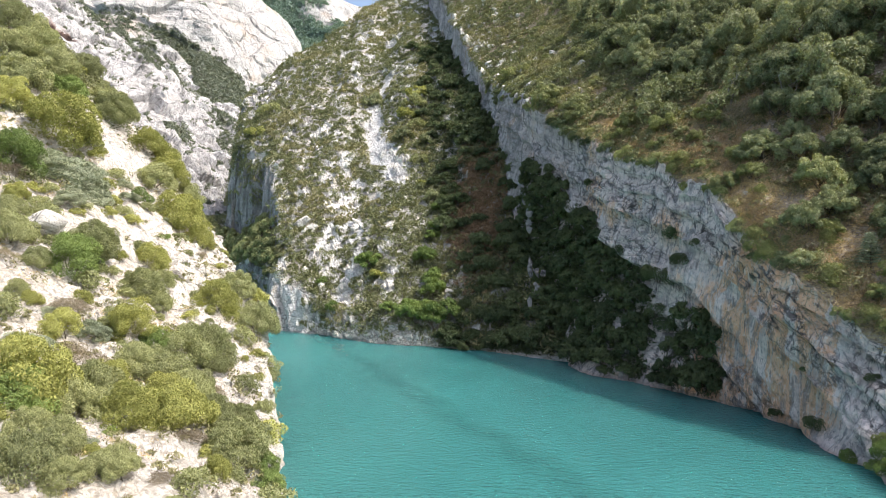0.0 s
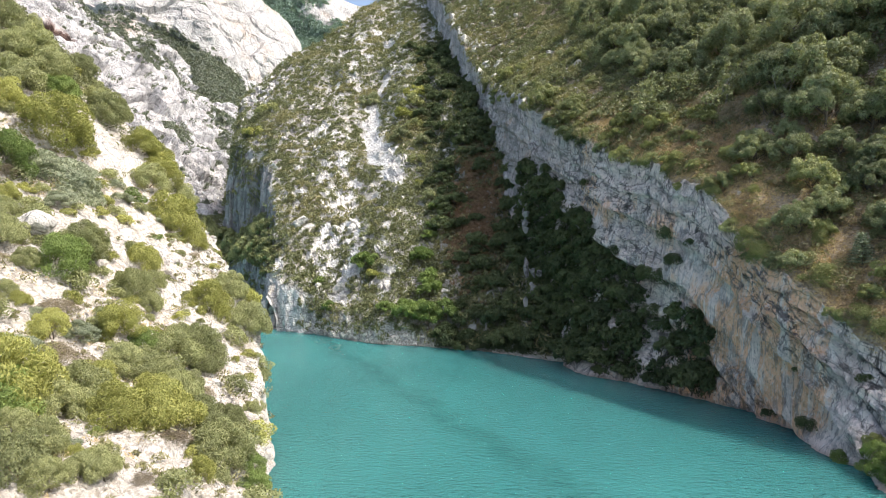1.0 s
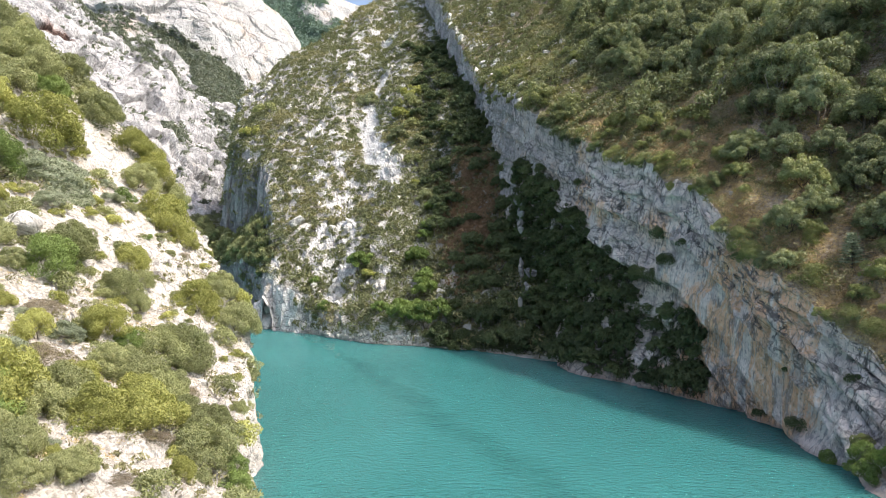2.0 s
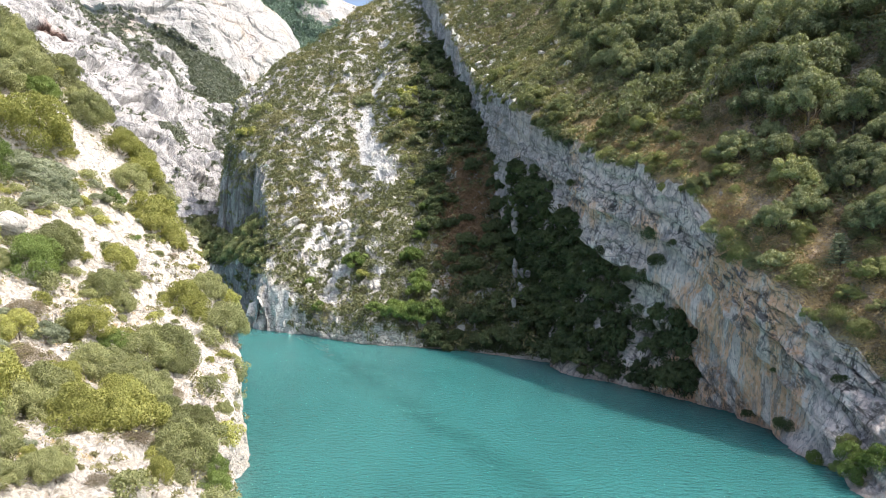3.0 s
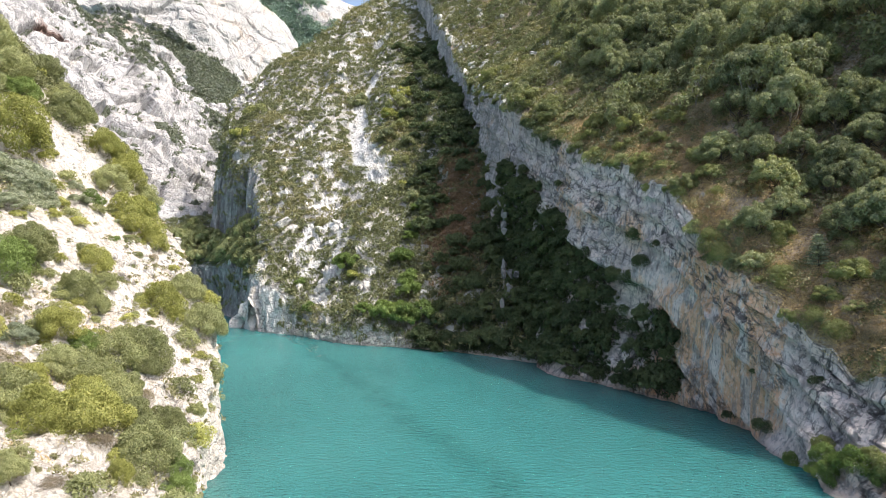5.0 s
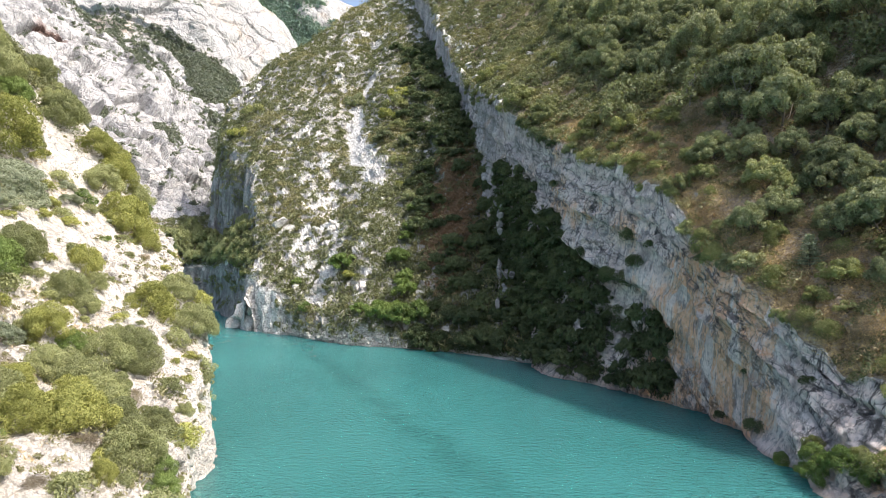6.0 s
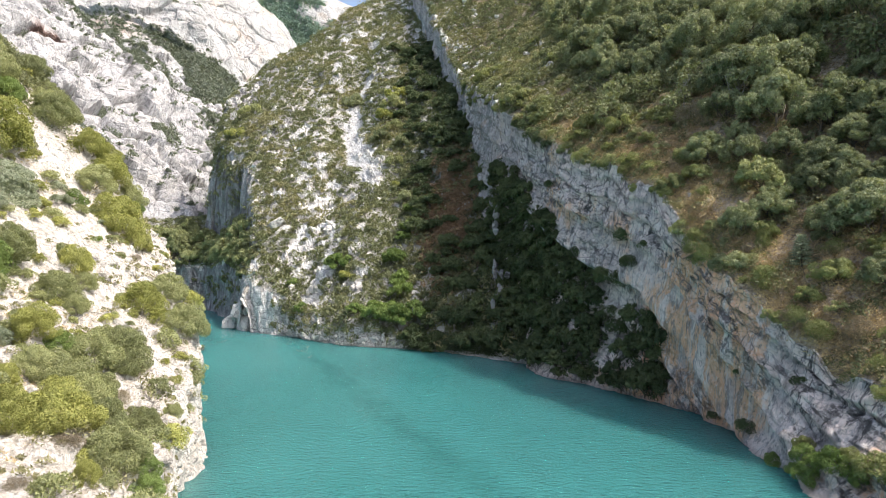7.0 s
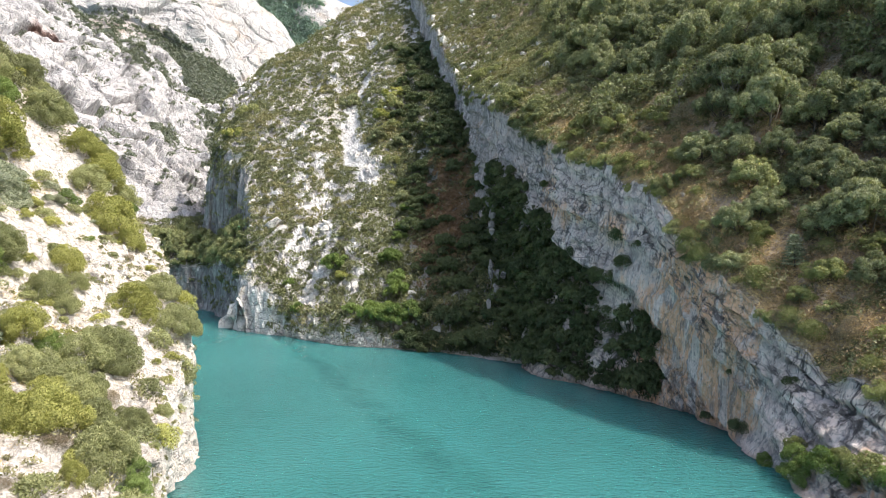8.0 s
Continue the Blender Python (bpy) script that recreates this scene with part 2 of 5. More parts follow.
    c = s.mix(s.ramp(pit, (0.55, 0.0), (0.62, 0.6)), c, (0.98, 0.93, 0.89))
    # joints: long ones between beds, short ones across them
    long_joint = s.cracks(0.30, s.scaled((0.30, 1, 1), flat))
    short_joint = s.cracks(0.62, s.scaled((0.8, 1, 1), s.bent(0.5, 1.1, flat)))
    c = s.mix(s.calc("MULTIPLY", torn, s.ramp(long_joint, (0.0, 0.6), (0.03, 0.0))), c, (0.06, 0.055, 0.055))
    c = s.mix(s.calc("MULTIPLY", torn, s.ramp(short_joint, (0.0, 0.55), (0.035, 0.0))), c, (0.10, 0.095, 0.095))
    # darker in patches towards the far end: its deep shade put into the colour
    far_shade = s.calc("MULTIPLY", s.ramp(s.calc("MULTIPLY", s.axis(1), 0.004), (0.46, 0.0), (0.80, 1.0)), s.ramp(s.noise(0.12, 8, s.scaled((1, 1, 0.5), bent), 0.7), (0.36, 0.9), (0.62, 0.35)))
    c = s.mix(far_shade, c, (0.26, 0.245, 0.24))
    lime = s.ramp(s.calc("ADD", s.calc("MULTIPLY", s.axis(2), 0.9), s.calc("MULTIPLY", s.noise(0.6, 4), 0.7)), (0.35, 0.6), (0.9, 0.0))
    c = s.mix(lime, c, (0.42, 0.35, 0.30))
    n = s.bump(s.noise(0.5, 9, s.scaled((1, 1, 0.6)), 0.72), 1.0, 0.9)
    n = s.bump(s.ramp(long_joint, (0.0, 0.0), (0.08, 1.0)), 0.7, 0.3, n)
    n = s.bump(stroke, 0.8, 0.5, n)
    n = s.bump(fissure, 0.8, 0.5, n)
    n = s.bump(pit, 1.0, 0.35, n)
    return s.done(c, n)


def foliage(name, dark, light, hue_noise=0.25, single=True):
    """Leaves: colour varies leaf by leaf, and plant by plant."""
    s = Nodes(name, 0.6, 0.25)
    info = s.add("ShaderNodeNewGeometry").outputs["Random Per Island"]
    plant = s.add("ShaderNodeObjectInfo").outputs["Random"] if single else s.noise(hue_noise, 3)
    v = s.calc("ADD", s.calc("MULTIPLY", info, 0.52), s.calc("MULTIPLY", plant, 0.56))
    c = s.ramp(v, (0.08, dark), (0.95, light))
    s.put(s.b.inputs["Base Color"], c)
    tr = s.add("ShaderNodeBsdfTranslucent")
    s.put(tr.inputs[0], s.mix(1.0, c, (1.25, 1.25, 0.6), "MULTIPLY"))
    mixed = s.add("ShaderNodeMixShader")
    mixed.inputs[0].default_value = 0.28
    s.t.links.new(s.b.outputs[0], mixed.inputs[1])
    s.t.links.new(tr.outputs[0], mixed.inputs[2])
    s.t.links.new(mixed.outputs[0], s.t.nodes["Material Output"].inputs[0])
    return s.m


def bark(name, dark, light):
    s = Nodes(name, 0.9, 0.2)
    n = s.noise(6, 6, s.scaled((1, 1, 0.3)))
    return s.done(s.ramp(n, (0.3, dark), (0.7, light)), s.bump(n, 0.6, 0.05))


def lake(name):
    """Milky turquoise meltwater with a light breeze on it."""
    s = Nodes(name, 0.06, 0.6)
    s.b.inputs["IOR"].default_value = 1.33
    s.b.subsurface_method = "BURLEY"
    s.b.inputs["Subsurface Weight"].default_value = 1.0
    s.b.inputs["Subsurface Radius"].default_value = (0.5, 1.0, 1.0)
    s.b.inputs["Subsurface Scale"].default_value = 5.0
    big = s.noise(0.03, 4, s.scaled((1.0, 0.55, 1)))
    c = s.ramp(big, (0.3, (0.056, 0.252, 0.244)), (0.7, (0.075, 0.315, 0.305)))
    # a drifting slick, from the bend of the lake towards the near shore
    drift = s.bent(9.0, 0.05)
    off = s.calc("ABSOLUTE", s.calc("SUBTRACT", s.calc("ADD", s.calc("MULTIPLY", s.axis(0, drift), 0.918), s.calc("MULTIPLY", s.axis(1, drift), 0.395)), 39.9))
    slick = s.calc("MULTIPLY", s.ramp(s.calc("MULTIPLY", off, 0.2), (0.2, 1.0), (0.75, 0.0)), s.ramp(s.noise(0.25, 5), (0.35, 0.25), (0.6, 1.0)))
    c = s.mix(s.calc("MULTIPLY", slick, 0.4), c, (0.030, 0.145, 0.135))
    wind = s.noise(1.9, 5, s.scaled((0.75, 1.0, 1)), 0.66)
    swell = s.noise(1.0, 4, s.scaled((0.75, 1.25, 1)), 0.6)
    calm = s.ramp(s.noise(0.02, 3, s.scaled((1, 0.5, 1))), (0.35, 0.45), (0.65, 1.0))
    n = s.bump(s.calc("MULTIPLY", wind, calm), 1.0, 8.0)
    n = s.bump(swell, 0.7, 0.9, n)
    return s.done(c, n)


ROCK_LEFT = pale_limestone("sunlit_limestone", (0.69, 0.655, 0.61), (0.46, 0.43, 0.395), (0.50, 0.445, 0.37), 0.8, rubble=0.6, worn=0.45, seam=0.6)
ROCK_MID = pale_limestone("lake_bed_limestone", (0.70, 0.685, 0.65), (0.38, 0.365, 0.34), (0.34, 0.315, 0.25), 0.7, 0.75, 0.52, rubble=0.5)
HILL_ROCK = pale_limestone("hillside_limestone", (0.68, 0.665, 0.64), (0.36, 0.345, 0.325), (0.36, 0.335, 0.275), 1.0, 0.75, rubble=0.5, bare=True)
ROCK_FAR = pale_limestone("far_limestone", (0.515, 0.503, 0.497), (0.21, 0.203, 0.203), (0.40, 0.375, 0.34), 0.4, 0.26, rust=(-342, 543, 213, 22), seam=0.3)
# mountain tones pale and close together: distance haze put into the rock colour
ROCK_PEAK = pale_limestone("mountain_limestone", (0.50, 0.485, 0.47), (0.37, 0.357, 0.345), (0.42, 0.39, 0.35), 0.3, 0.12, scar=0.45, seam=0.2)
SLOPE_EARTH = pale_limestone("slope_earth", (0.58, 0.51, 0.42), (0.30, 0.245, 0.185), (0.29, 0.21, 0.13), 1.0, 0.9, 0.25, rubble=0.4)
FIN_ROCK = pale_limestone("fin_limestone", (0.34, 0.325, 0.31), (0.20, 0.19, 0.185), (0.3, 0.27, 0.23), 0.0)
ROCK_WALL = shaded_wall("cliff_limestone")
STONE = pale_limestone("weathered_stone", (0.72, 0.69, 0.635), (0.46, 0.44, 0.41), (0.5, 0.45, 0.38), 0.0)
WATER = lake("lake_water")
LEAF_OLIVE = foliage("olive_leaves", (0.142, 0.160, 0.076), (0.415, 0.430, 0.215))
LEAF_BOX = foliage("box_leaves", (0.185, 0.200, 0.058), (0.48, 0.48, 0.165))
LEAF_EDGE = foliage("edge_leaves", (0.125, 0.142, 0.055), (0.34, 0.355, 0.150))
LEAF_GREEN = foliage("fresh_leaves", (0.085, 0.132, 0.036), (0.250, 0.325, 0.105))
LEAF_JUNIPER = foliage("juniper_leaves", (0.149, 0.182, 0.121), (0.391, 0.418, 0.310))
LEAF_OAK = foliage("oak_leaves", (0.102, 0.121, 0.065), (0.360, 0.380, 0.215))
# darker greens for gully and wall plants: shade put into the leaf colour
LEAF_SHADED = foliage("shade_darkened_leaves", (0.046, 0.067, 0.032), (0.145, 0.176, 0.082))
THICKET_SHADED = foliage("shade_darkened_thicket", (0.037, 0.051, 0.025), (0.102, 0.122, 0.057), 0.3, False)
LEAF_DRY = foliage("dry_twigs", (0.14, 0.115, 0.085), (0.33, 0.28, 0.21))
SCRUB = foliage("scrub_leaves", (0.078, 0.092, 0.047), (0.275, 0.284, 0.155), 0.3, False)
SCRUB_WARM = foliage("warm_scrub_leaves", (0.130, 0.130, 0.066), (0.375, 0.350, 0.197), 0.3, False)
SCRUB_DRY = foliage("dry_grass", (0.36, 0.265, 0.15), (0.74, 0.59, 0.37), 0.3, False)
SCRUB_BRUSH = foliage("brown_brush", (0.20, 0.142, 0.088), (0.50, 0.37, 0.24), 0.3, False)
SCRUB_RUST = foliage("rusty_brush", (0.165, 0.105, 0.066), (0.34, 0.235, 0.155), 0.3, False)
# far leaves greyed and lightened: a little distance haze put into the green
PINE_FAR = foliage("far_forest_leaves", (0.10, 0.118, 0.094), (0.22, 0.242, 0.190), 0.05, False)
# distant leaves paler and bluer: haze put into their base colour
PINE_HAZE = foliage("hazed_forest_leaves", (0.16, 0.23, 0.2), (0.22, 0.3, 0.265), 0.02, False)
FOREST = foliage("wood_leaves", (0.094, 0.112, 0.058), (0.335, 0.350, 0.190), 0.12, False)
BARK = bark("grey_bark", (0.07, 0.055, 0.04), (0.20, 0.17, 0.14))
DEADWOOD = bark("bleached_wood", (0.24, 0.21, 0.18), (0.42, 0.39, 0.35))

# ---------------------------------------------------------------- water
me = bpy.data.meshes.new("water")
wide = 2600.0
me.from_pydata([(-wide, -1800, 0), (wide, -1800, 0), (wide, 3400, 0), (-wide, 3400, 0)], [], [(0, 1, 2, 3)])
me.materials.append(WATER)
tagged(new("water", me), "milky turquoise lake water with fine wind ripples", "water", kind="structure")
me = bpy.data.meshes.new("ground")
me.from_pydata([(-wide, -1800, -6), (wide, -1800, -6), (wide, 3400, -6), (-wide, 3400, -6)], [], [(0, 1, 2, 3)])
me.materials.append(ROCK_MID)
tagged(new("ground", me), "pale stony lake bed under the turquoise water", "ground", kind="structure")

# ---------------------------------------------------------------- left bank: rim of the cliff (y, x, z, slope above)
LEFT_RIM = [(0, -12, 5, 0.35), (30, -13.5, 6, 0.36), (50, -18.6, 7.5, 0.42), (58, -21.8, 7, 0.62), (66, -24.6, 8, 0.80), (74, -27.1, 9.5, 0.90),
            (83, -29.5, 13, 0.95), (90, -33, 17.2, 1.0), (101, -41, 26, 1.14), (112, -46, 31, 1.12), (140, -60, 40, 1.0)]
LEFT_END = [(-130, 150), (-100, 131), (-84, 122), (-67, 113), (-54, 107), (-40, 103), (-32, 93), (-25, 78), (-10, 74)]


def left_bank():
    y = np.concatenate([np.linspace(6, 33.5, 30), np.linspace(34, 124, 400), np.linspace(124.8, 146, 28)])
    v = np.linspace(0, 1, 44)
    w = 90 * np.linspace(0, 1, 240)[1:] ** 1.4
    rx, rz, rs = (along(y, LEFT_RIM, c)[:, None] for c in (1, 2, 3))
    face = np.stack([rx + 1.3 * (1 - v) ** 0.8 + 0 * rz, y[:, None] + 0 * v, -3 + (rz + 3) * v + 0 * rx], -1)
    top = np.stack([rx - w, y[:, None] + 0 * w, rz + rs * w * (1 - 0.0026 * w)], -1)
    p = np.concatenate([face, top], 1)
    over = np.maximum(0, p[..., 1] - along(p[..., 0], LEFT_END, 1))
    p[..., 2] -= np.where(p[..., 2] > 0, 1.9 * over * step(0, 4, over), 0)
    n = grid_normals(p)
    n *= np.sign(n[..., 2:3] + 0.4 * n[..., 0:1] + 1e-6)
    rock = np.concatenate([np.ones_like(v), np.exp(-w / 9)])[None, :] * (1 + 0 * p[..., 0])
    rock = np.maximum(rock, 0.85 * step(0.25, 0.55, fbm(p / 17, 4, 37)))
    q = bend(p, 2.5, 0.7, 43)
    block, seam = cells(q / np.array([3.4, 3.4, 2.4]), 31)
    chip, crack = cells(q / np.array([1.15, 1.15, 0.8]), 33)
    d = 1.25 * fbm(p / 15, 3, 3) + 0.35 * fbm(p / 5, 3, 11)
    d += rock * (0.5 * block + 0.2 * chip - 0.4 * np.exp(-seam / 0.05) - 0.1 * np.exp(-crack / 0.1))
    d += (1 - rock) * 0.14 * np.maximum(chip, 0) + 0.10 * fbm(p / 0.9, 3, 41)
    d *= step(-3.2, -1.5, p[..., 2])
    return p + n * d[..., None]


LEFT = left_bank()
tagged(new("left_bank", sheet("left_bank", skirted(LEFT), ROCK_LEFT, False, False)), "sunlit pale limestone bank with loose scree above a cliff", "hillside", kind="structure")

# ---------------------------------------------------------------- right bank: top edge (y, x, z) and foot (y, x)
RIGHT_EDGE = [(20, 62, 4), (50, 56, 6.5), (66, 51, 9.5), (74, 48.8, 12.6), (79, 46.6, 15.4), (91, 43.6, 22), (101, 42, 30), (112, 40, 37.7), (130, 34.6, 43.5),
              (148, 29.4, 50.2), (170, 24, 60), (191.5, 19, 70.3), (225, 14, 82), (258, 9.5, 94.5), (300, 0, 127), (340, -8.5, 160), (420, -25, 215)]
RIGHT_FOOT = [(20, 52), (50, 46), (60, 41), (71, 40.2), (78, 40.3), (82, 42.2), (87, 44.3), (96, 42.6), (105, 39.4), (110, 36), (116, 31), (123, 27), (129.5, 22.3), (140, 19.6),
              (151, 18.6), (174, 17), (191, 13), (258, 3), (340, -14), (420, -30)]


def ramp_top(y):
    """Height up to which a wooded ramp leans against the foot of the wall."""
    return np.interp(y, [0, 106, 112, 130, 150, 172, 185, 430], [0, 0, 9, 21, 33, 46, 50, 60])


def right_bank():
    y = np.concatenate([np.linspace(22, 58, 60), np.linspace(58.5, 160, 400), np.linspace(160.6, 410, 200)])
    v = np.linspace(0, 1, 130)
    w = 150 * np.linspace(0, 1, 120)[1:] ** 1.5
    ex, ez, fx = along(y, RIGHT_EDGE, 1)[:, None], along(y, RIGHT_EDGE, 2)[:, None], along(y, RIGHT_FOOT, 1)[:, None]
    zt = np.minimum(ramp_top(y)[:, None], ez * 0.8)
    z = -3 + (ez + 3) * v
    lean = np.where(z < zt, (np.clip(z, 0, None) / np.maximum(zt, 0.1)) * 0.8, 0.8 + 0.2 * (z - zt) / np.maximum(ez - zt, 0.1))
    plain = (v[None, :] ** 0.8) * np.ones_like(ex)
    has = step(106, 114, y)[:, None]
    x = fx + (ex - fx) * (plain * (1 - has) + lean * has)
    wall = np.stack([x, y[:, None] + 0 * v, z + 0 * x], -1)
    rise = ez + 0.76 * w + 8 * step(30, 36, w + 0 * y[:, None]) * step(122, 108, y)[:, None] + 0.0006 * w * w
    top = np.stack([ex + w, y[:, None] + 0 * w, rise], -1)
    p = np.concatenate([wall, top], 1)
    n = grid_normals(p)
    n *= np.where((n[..., 2:3] * 0.5 - n[..., 0:1]) < 0, -1, 1)
    on_wall = np.concatenate([step(0, 0.03, v) * (1 - 0.7 * step(0.86, 1.0, v)), 0.3 * np.exp(-w / 2.0)])[None, :]
    drop = ez - p[..., 2]
    arc = np.concatenate([[0], np.cumsum(np.hypot(np.diff(y), np.diff(fx[:, 0])))])[:, None] + 0 * drop
    # beds of uneven thickness parallel to the top edge, each hanging over the next; the main slab ends in the deepest recess
    deep = drop + 0.7 * fbm(p / np.array([12, 14, 9]), 3, 5)
    bed = np.interp(deep, [0, 2.6, 6.5, 11.5, 20, 27, 36, 48, 62, 80, 110], np.arange(11))
    inset = np.interp(deep, [0, 11.3, 11.7, 19.8, 20.6, 26.8, 27.4, 110], [0, 0, -0.5, -0.3, -2.0, -1.7, -2.3, -2.3])
    part_of = bed % 1.0
    d = on_wall * (1.0 * fbm(p / np.array([11, 13, 16]), 4, 7) + 0.9 * (step(0, 0.9, part_of) - step(0.93, 1.0, part_of) - 0.45) + inset * step(190, 150, y)[:, None])
    lay = bend(np.stack([arc, drop, p[..., 0]], -1), 2.5, 0.18, 13)
    slab = step(11.3, 12.5, deep) * step(20.3, 19, deep) * step(128, 118, y)[:, None]
    block, seam = cells(lay / np.array([5.2, 2.2, 9]), 15)
    chip, crack = cells(lay / np.array([1.7, 0.95, 4]), 16)
    sound = step(-0.25, 0.35, fbm(p / 9, 3, 18))
    d += on_wall * (1 - 0.75 * slab) * (0.4 * block + 0.2 * chip * (1.3 - sound) - 0.22 * sound * np.exp(-seam / 0.04) - 0.1 * np.exp(-crack / 0.06))
    d += on_wall * 0.45 * (ridged(np.stack([p[..., 1] / 1.7, p[..., 0] / 6, p[..., 2] / 11], -1), 3, 17) - 0.55)
    d += 0.9 * fbm(p / 17, 4, 19) * (1 - 0.5 * on_wall) + (0.14 + 0.06 * on_wall) * fbm(p / 1.3, 3, 23)
    edge = np.exp(-((np.concatenate([(v - 1) * 22, w])[None, :] / 3.0) ** 2))
    p[..., 2] += edge * 1.9 * fbm(p * np.array([0.3, 0.16, 0]), 4, 29)
    d *= step(-3.2, -1.0, p[..., 2])
    return p + n * d[..., None], len(v), y, w, np.stack([arc, drop, 0 * drop], -1)


RIGHT, WALL_COLS, RIGHT_Y, RIGHT_W, BEDDING = right_bank()
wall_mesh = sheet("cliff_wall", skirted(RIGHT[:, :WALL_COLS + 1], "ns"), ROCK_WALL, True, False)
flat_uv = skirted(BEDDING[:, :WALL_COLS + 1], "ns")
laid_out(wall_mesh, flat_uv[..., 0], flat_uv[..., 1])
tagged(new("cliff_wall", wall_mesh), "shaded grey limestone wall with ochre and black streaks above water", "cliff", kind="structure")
tagged(new("wooded_slope", sheet("wooded_slope", skirted(RIGHT[:, WALL_COLS:], "nse"), SLOPE_EARTH, True)), "steep brown earth slope with dry grass above the cliff", "hillside", kind="structure")

# ---------------------------------------------------------------- the hill between the two arms: shore (x, y, cliff height)
SHORE = [(-260, 330, 14), (-150, 300, 16), (-125, 290, 17), (-105, 284, 17), (-84, 250, 17), (-71, 224, 16), (-65, 209, 15), (-56, 201, 12), (-46, 195, 8), (-40, 190, 4), (-34, 185, 5), (-24, 175, 4),
         (-14, 171.5, 1.5), (0, 163, 1.2), (13, 155, 1), (20, 150, 1), (70, 120, 1)]
CREST = [(-260, 330), (-150, 338), (-111, 362), (-100, 377), (-85, 392), (-73, 397), (-67, 407), (-54, 416), (-44, 430), (0, 470), (80, 520)]
UPPER_CLIFF = [(-260, 330), (-125, 314), (-108, 302), (-90, 284), (-80, 264), (-70, 238), (-66, 215), (-62, 180), (60, 90)]
LEFT_CUT = [(200, -66), (284, -104), (300, -110), (366, -127), (402, -150), (520, -215)]
PLANE_FOOT = [(-260, 260), (-150, 236), (-112, 221), (-94, 210), (-78, 202), (-64, 200), (-40, 250), (0, 400)]


# bare white rock showing through the scrub (x, y, radius)
BARE_LOW = [(-82.2, 270.1, 5.1), (-86.1, 275, 3.1), (-48.2, 263.3, 4.3), (-48.1, 256.5, 3.5), (-53.5, 252.9, 3.3), (-43.3, 249.1, 3.6), (-44.3, 236.6, 5.4), (-39.7, 223.1, 4.1), (-32.4, 235.6, 3.2), (-27.8, 224.2, 2),
            (-24.1, 236.3, 3), (-51.2, 244.4, 4), (-25.2, 246.7, 3.1), (-29.8, 258.1, 2.8), (-48.7, 218.8, 4), (-44, 210.8, 4.2), (-36.7, 201.7, 3.7), (-39.2, 196.2, 3.9), (-23.9, 187.3, 2.4), (-34.1, 208, 1.9), (-48, 224.5, 4.1),
            (-41.7, 240.2, 2.6), (-71.5, 235.6, 2.2), (-22.3, 195, 1.8), (-26, 202.9, 2.2)]
BARE_HIGH = [(-55.7, 283.2, 3.9), (-66.6, 291.9, 3.3), (-72.8, 301, 2.8), (-79.2, 294.8, 2.8), (-56.9, 302.6, 3.4), (-59.1, 314.4, 2.9), (-71.3, 312, 2.9), (-108.6, 352, 10.3), (-114, 348, 5.4), (-70.1, 279.8, 2.1), (-55.8, 265.6, 2.9),
             (-43, 275.6, 2), (-47.3, 293.9, 2.2), (-66, 359, 3.4), (-56.2, 339, 3.8), (-51.3, 346.4, 3.3), (-49.4, 379.2, 4.3), (-37.5, 362.9, 4.1), (-59.2, 376.7, 4.3)]


def bare_spots(p):
    """1 on bare rock of the centre hill, 0 where soil and scrub cover it."""
    out = 0.9 * step(0.42, 0.55, fbm(p / 7, 4, 227))
    ragged = 1 + 0.5 * fbm(p / 3.5, 3, 228)
    for x, y, r in BARE_LOW + BARE_HIGH:
        away = np.hypot(p[..., 0] - x, (p[..., 1] - y) * 0.8) / (r * ragged)
        out = np.maximum(out, step(1.25, 0.75, away))
    return out


CHUTE = [(-37, 318), (-41.5, 300), (-36, 264), (-25, 243)]
CHUTE_LOW = [(-36, 222), (-34.5, 210), (-39, 196)]


def off_line(p, line, wide):
    """1 away from a line on the plan, 0 on it."""
    best = np.full(p.shape[:-1], 1e9)
    for (x0, y0), (x1, y1) in zip(line, line[1:]):
        d = np.array([x1 - x0, y1 - y0], float)
        t = np.clip(((p[..., 0] - x0) * d[0] + (p[..., 1] - y0) * d[1]) / (d @ d), 0, 1)
        best = np.minimum(best, np.hypot(p[..., 0] - x0 - t * d[0], p[..., 1] - y0 - t * d[1]))
    return step(wide * 0.8, wide * 1.3, best + 0.8 * fbm(p / 4, 2, 223))


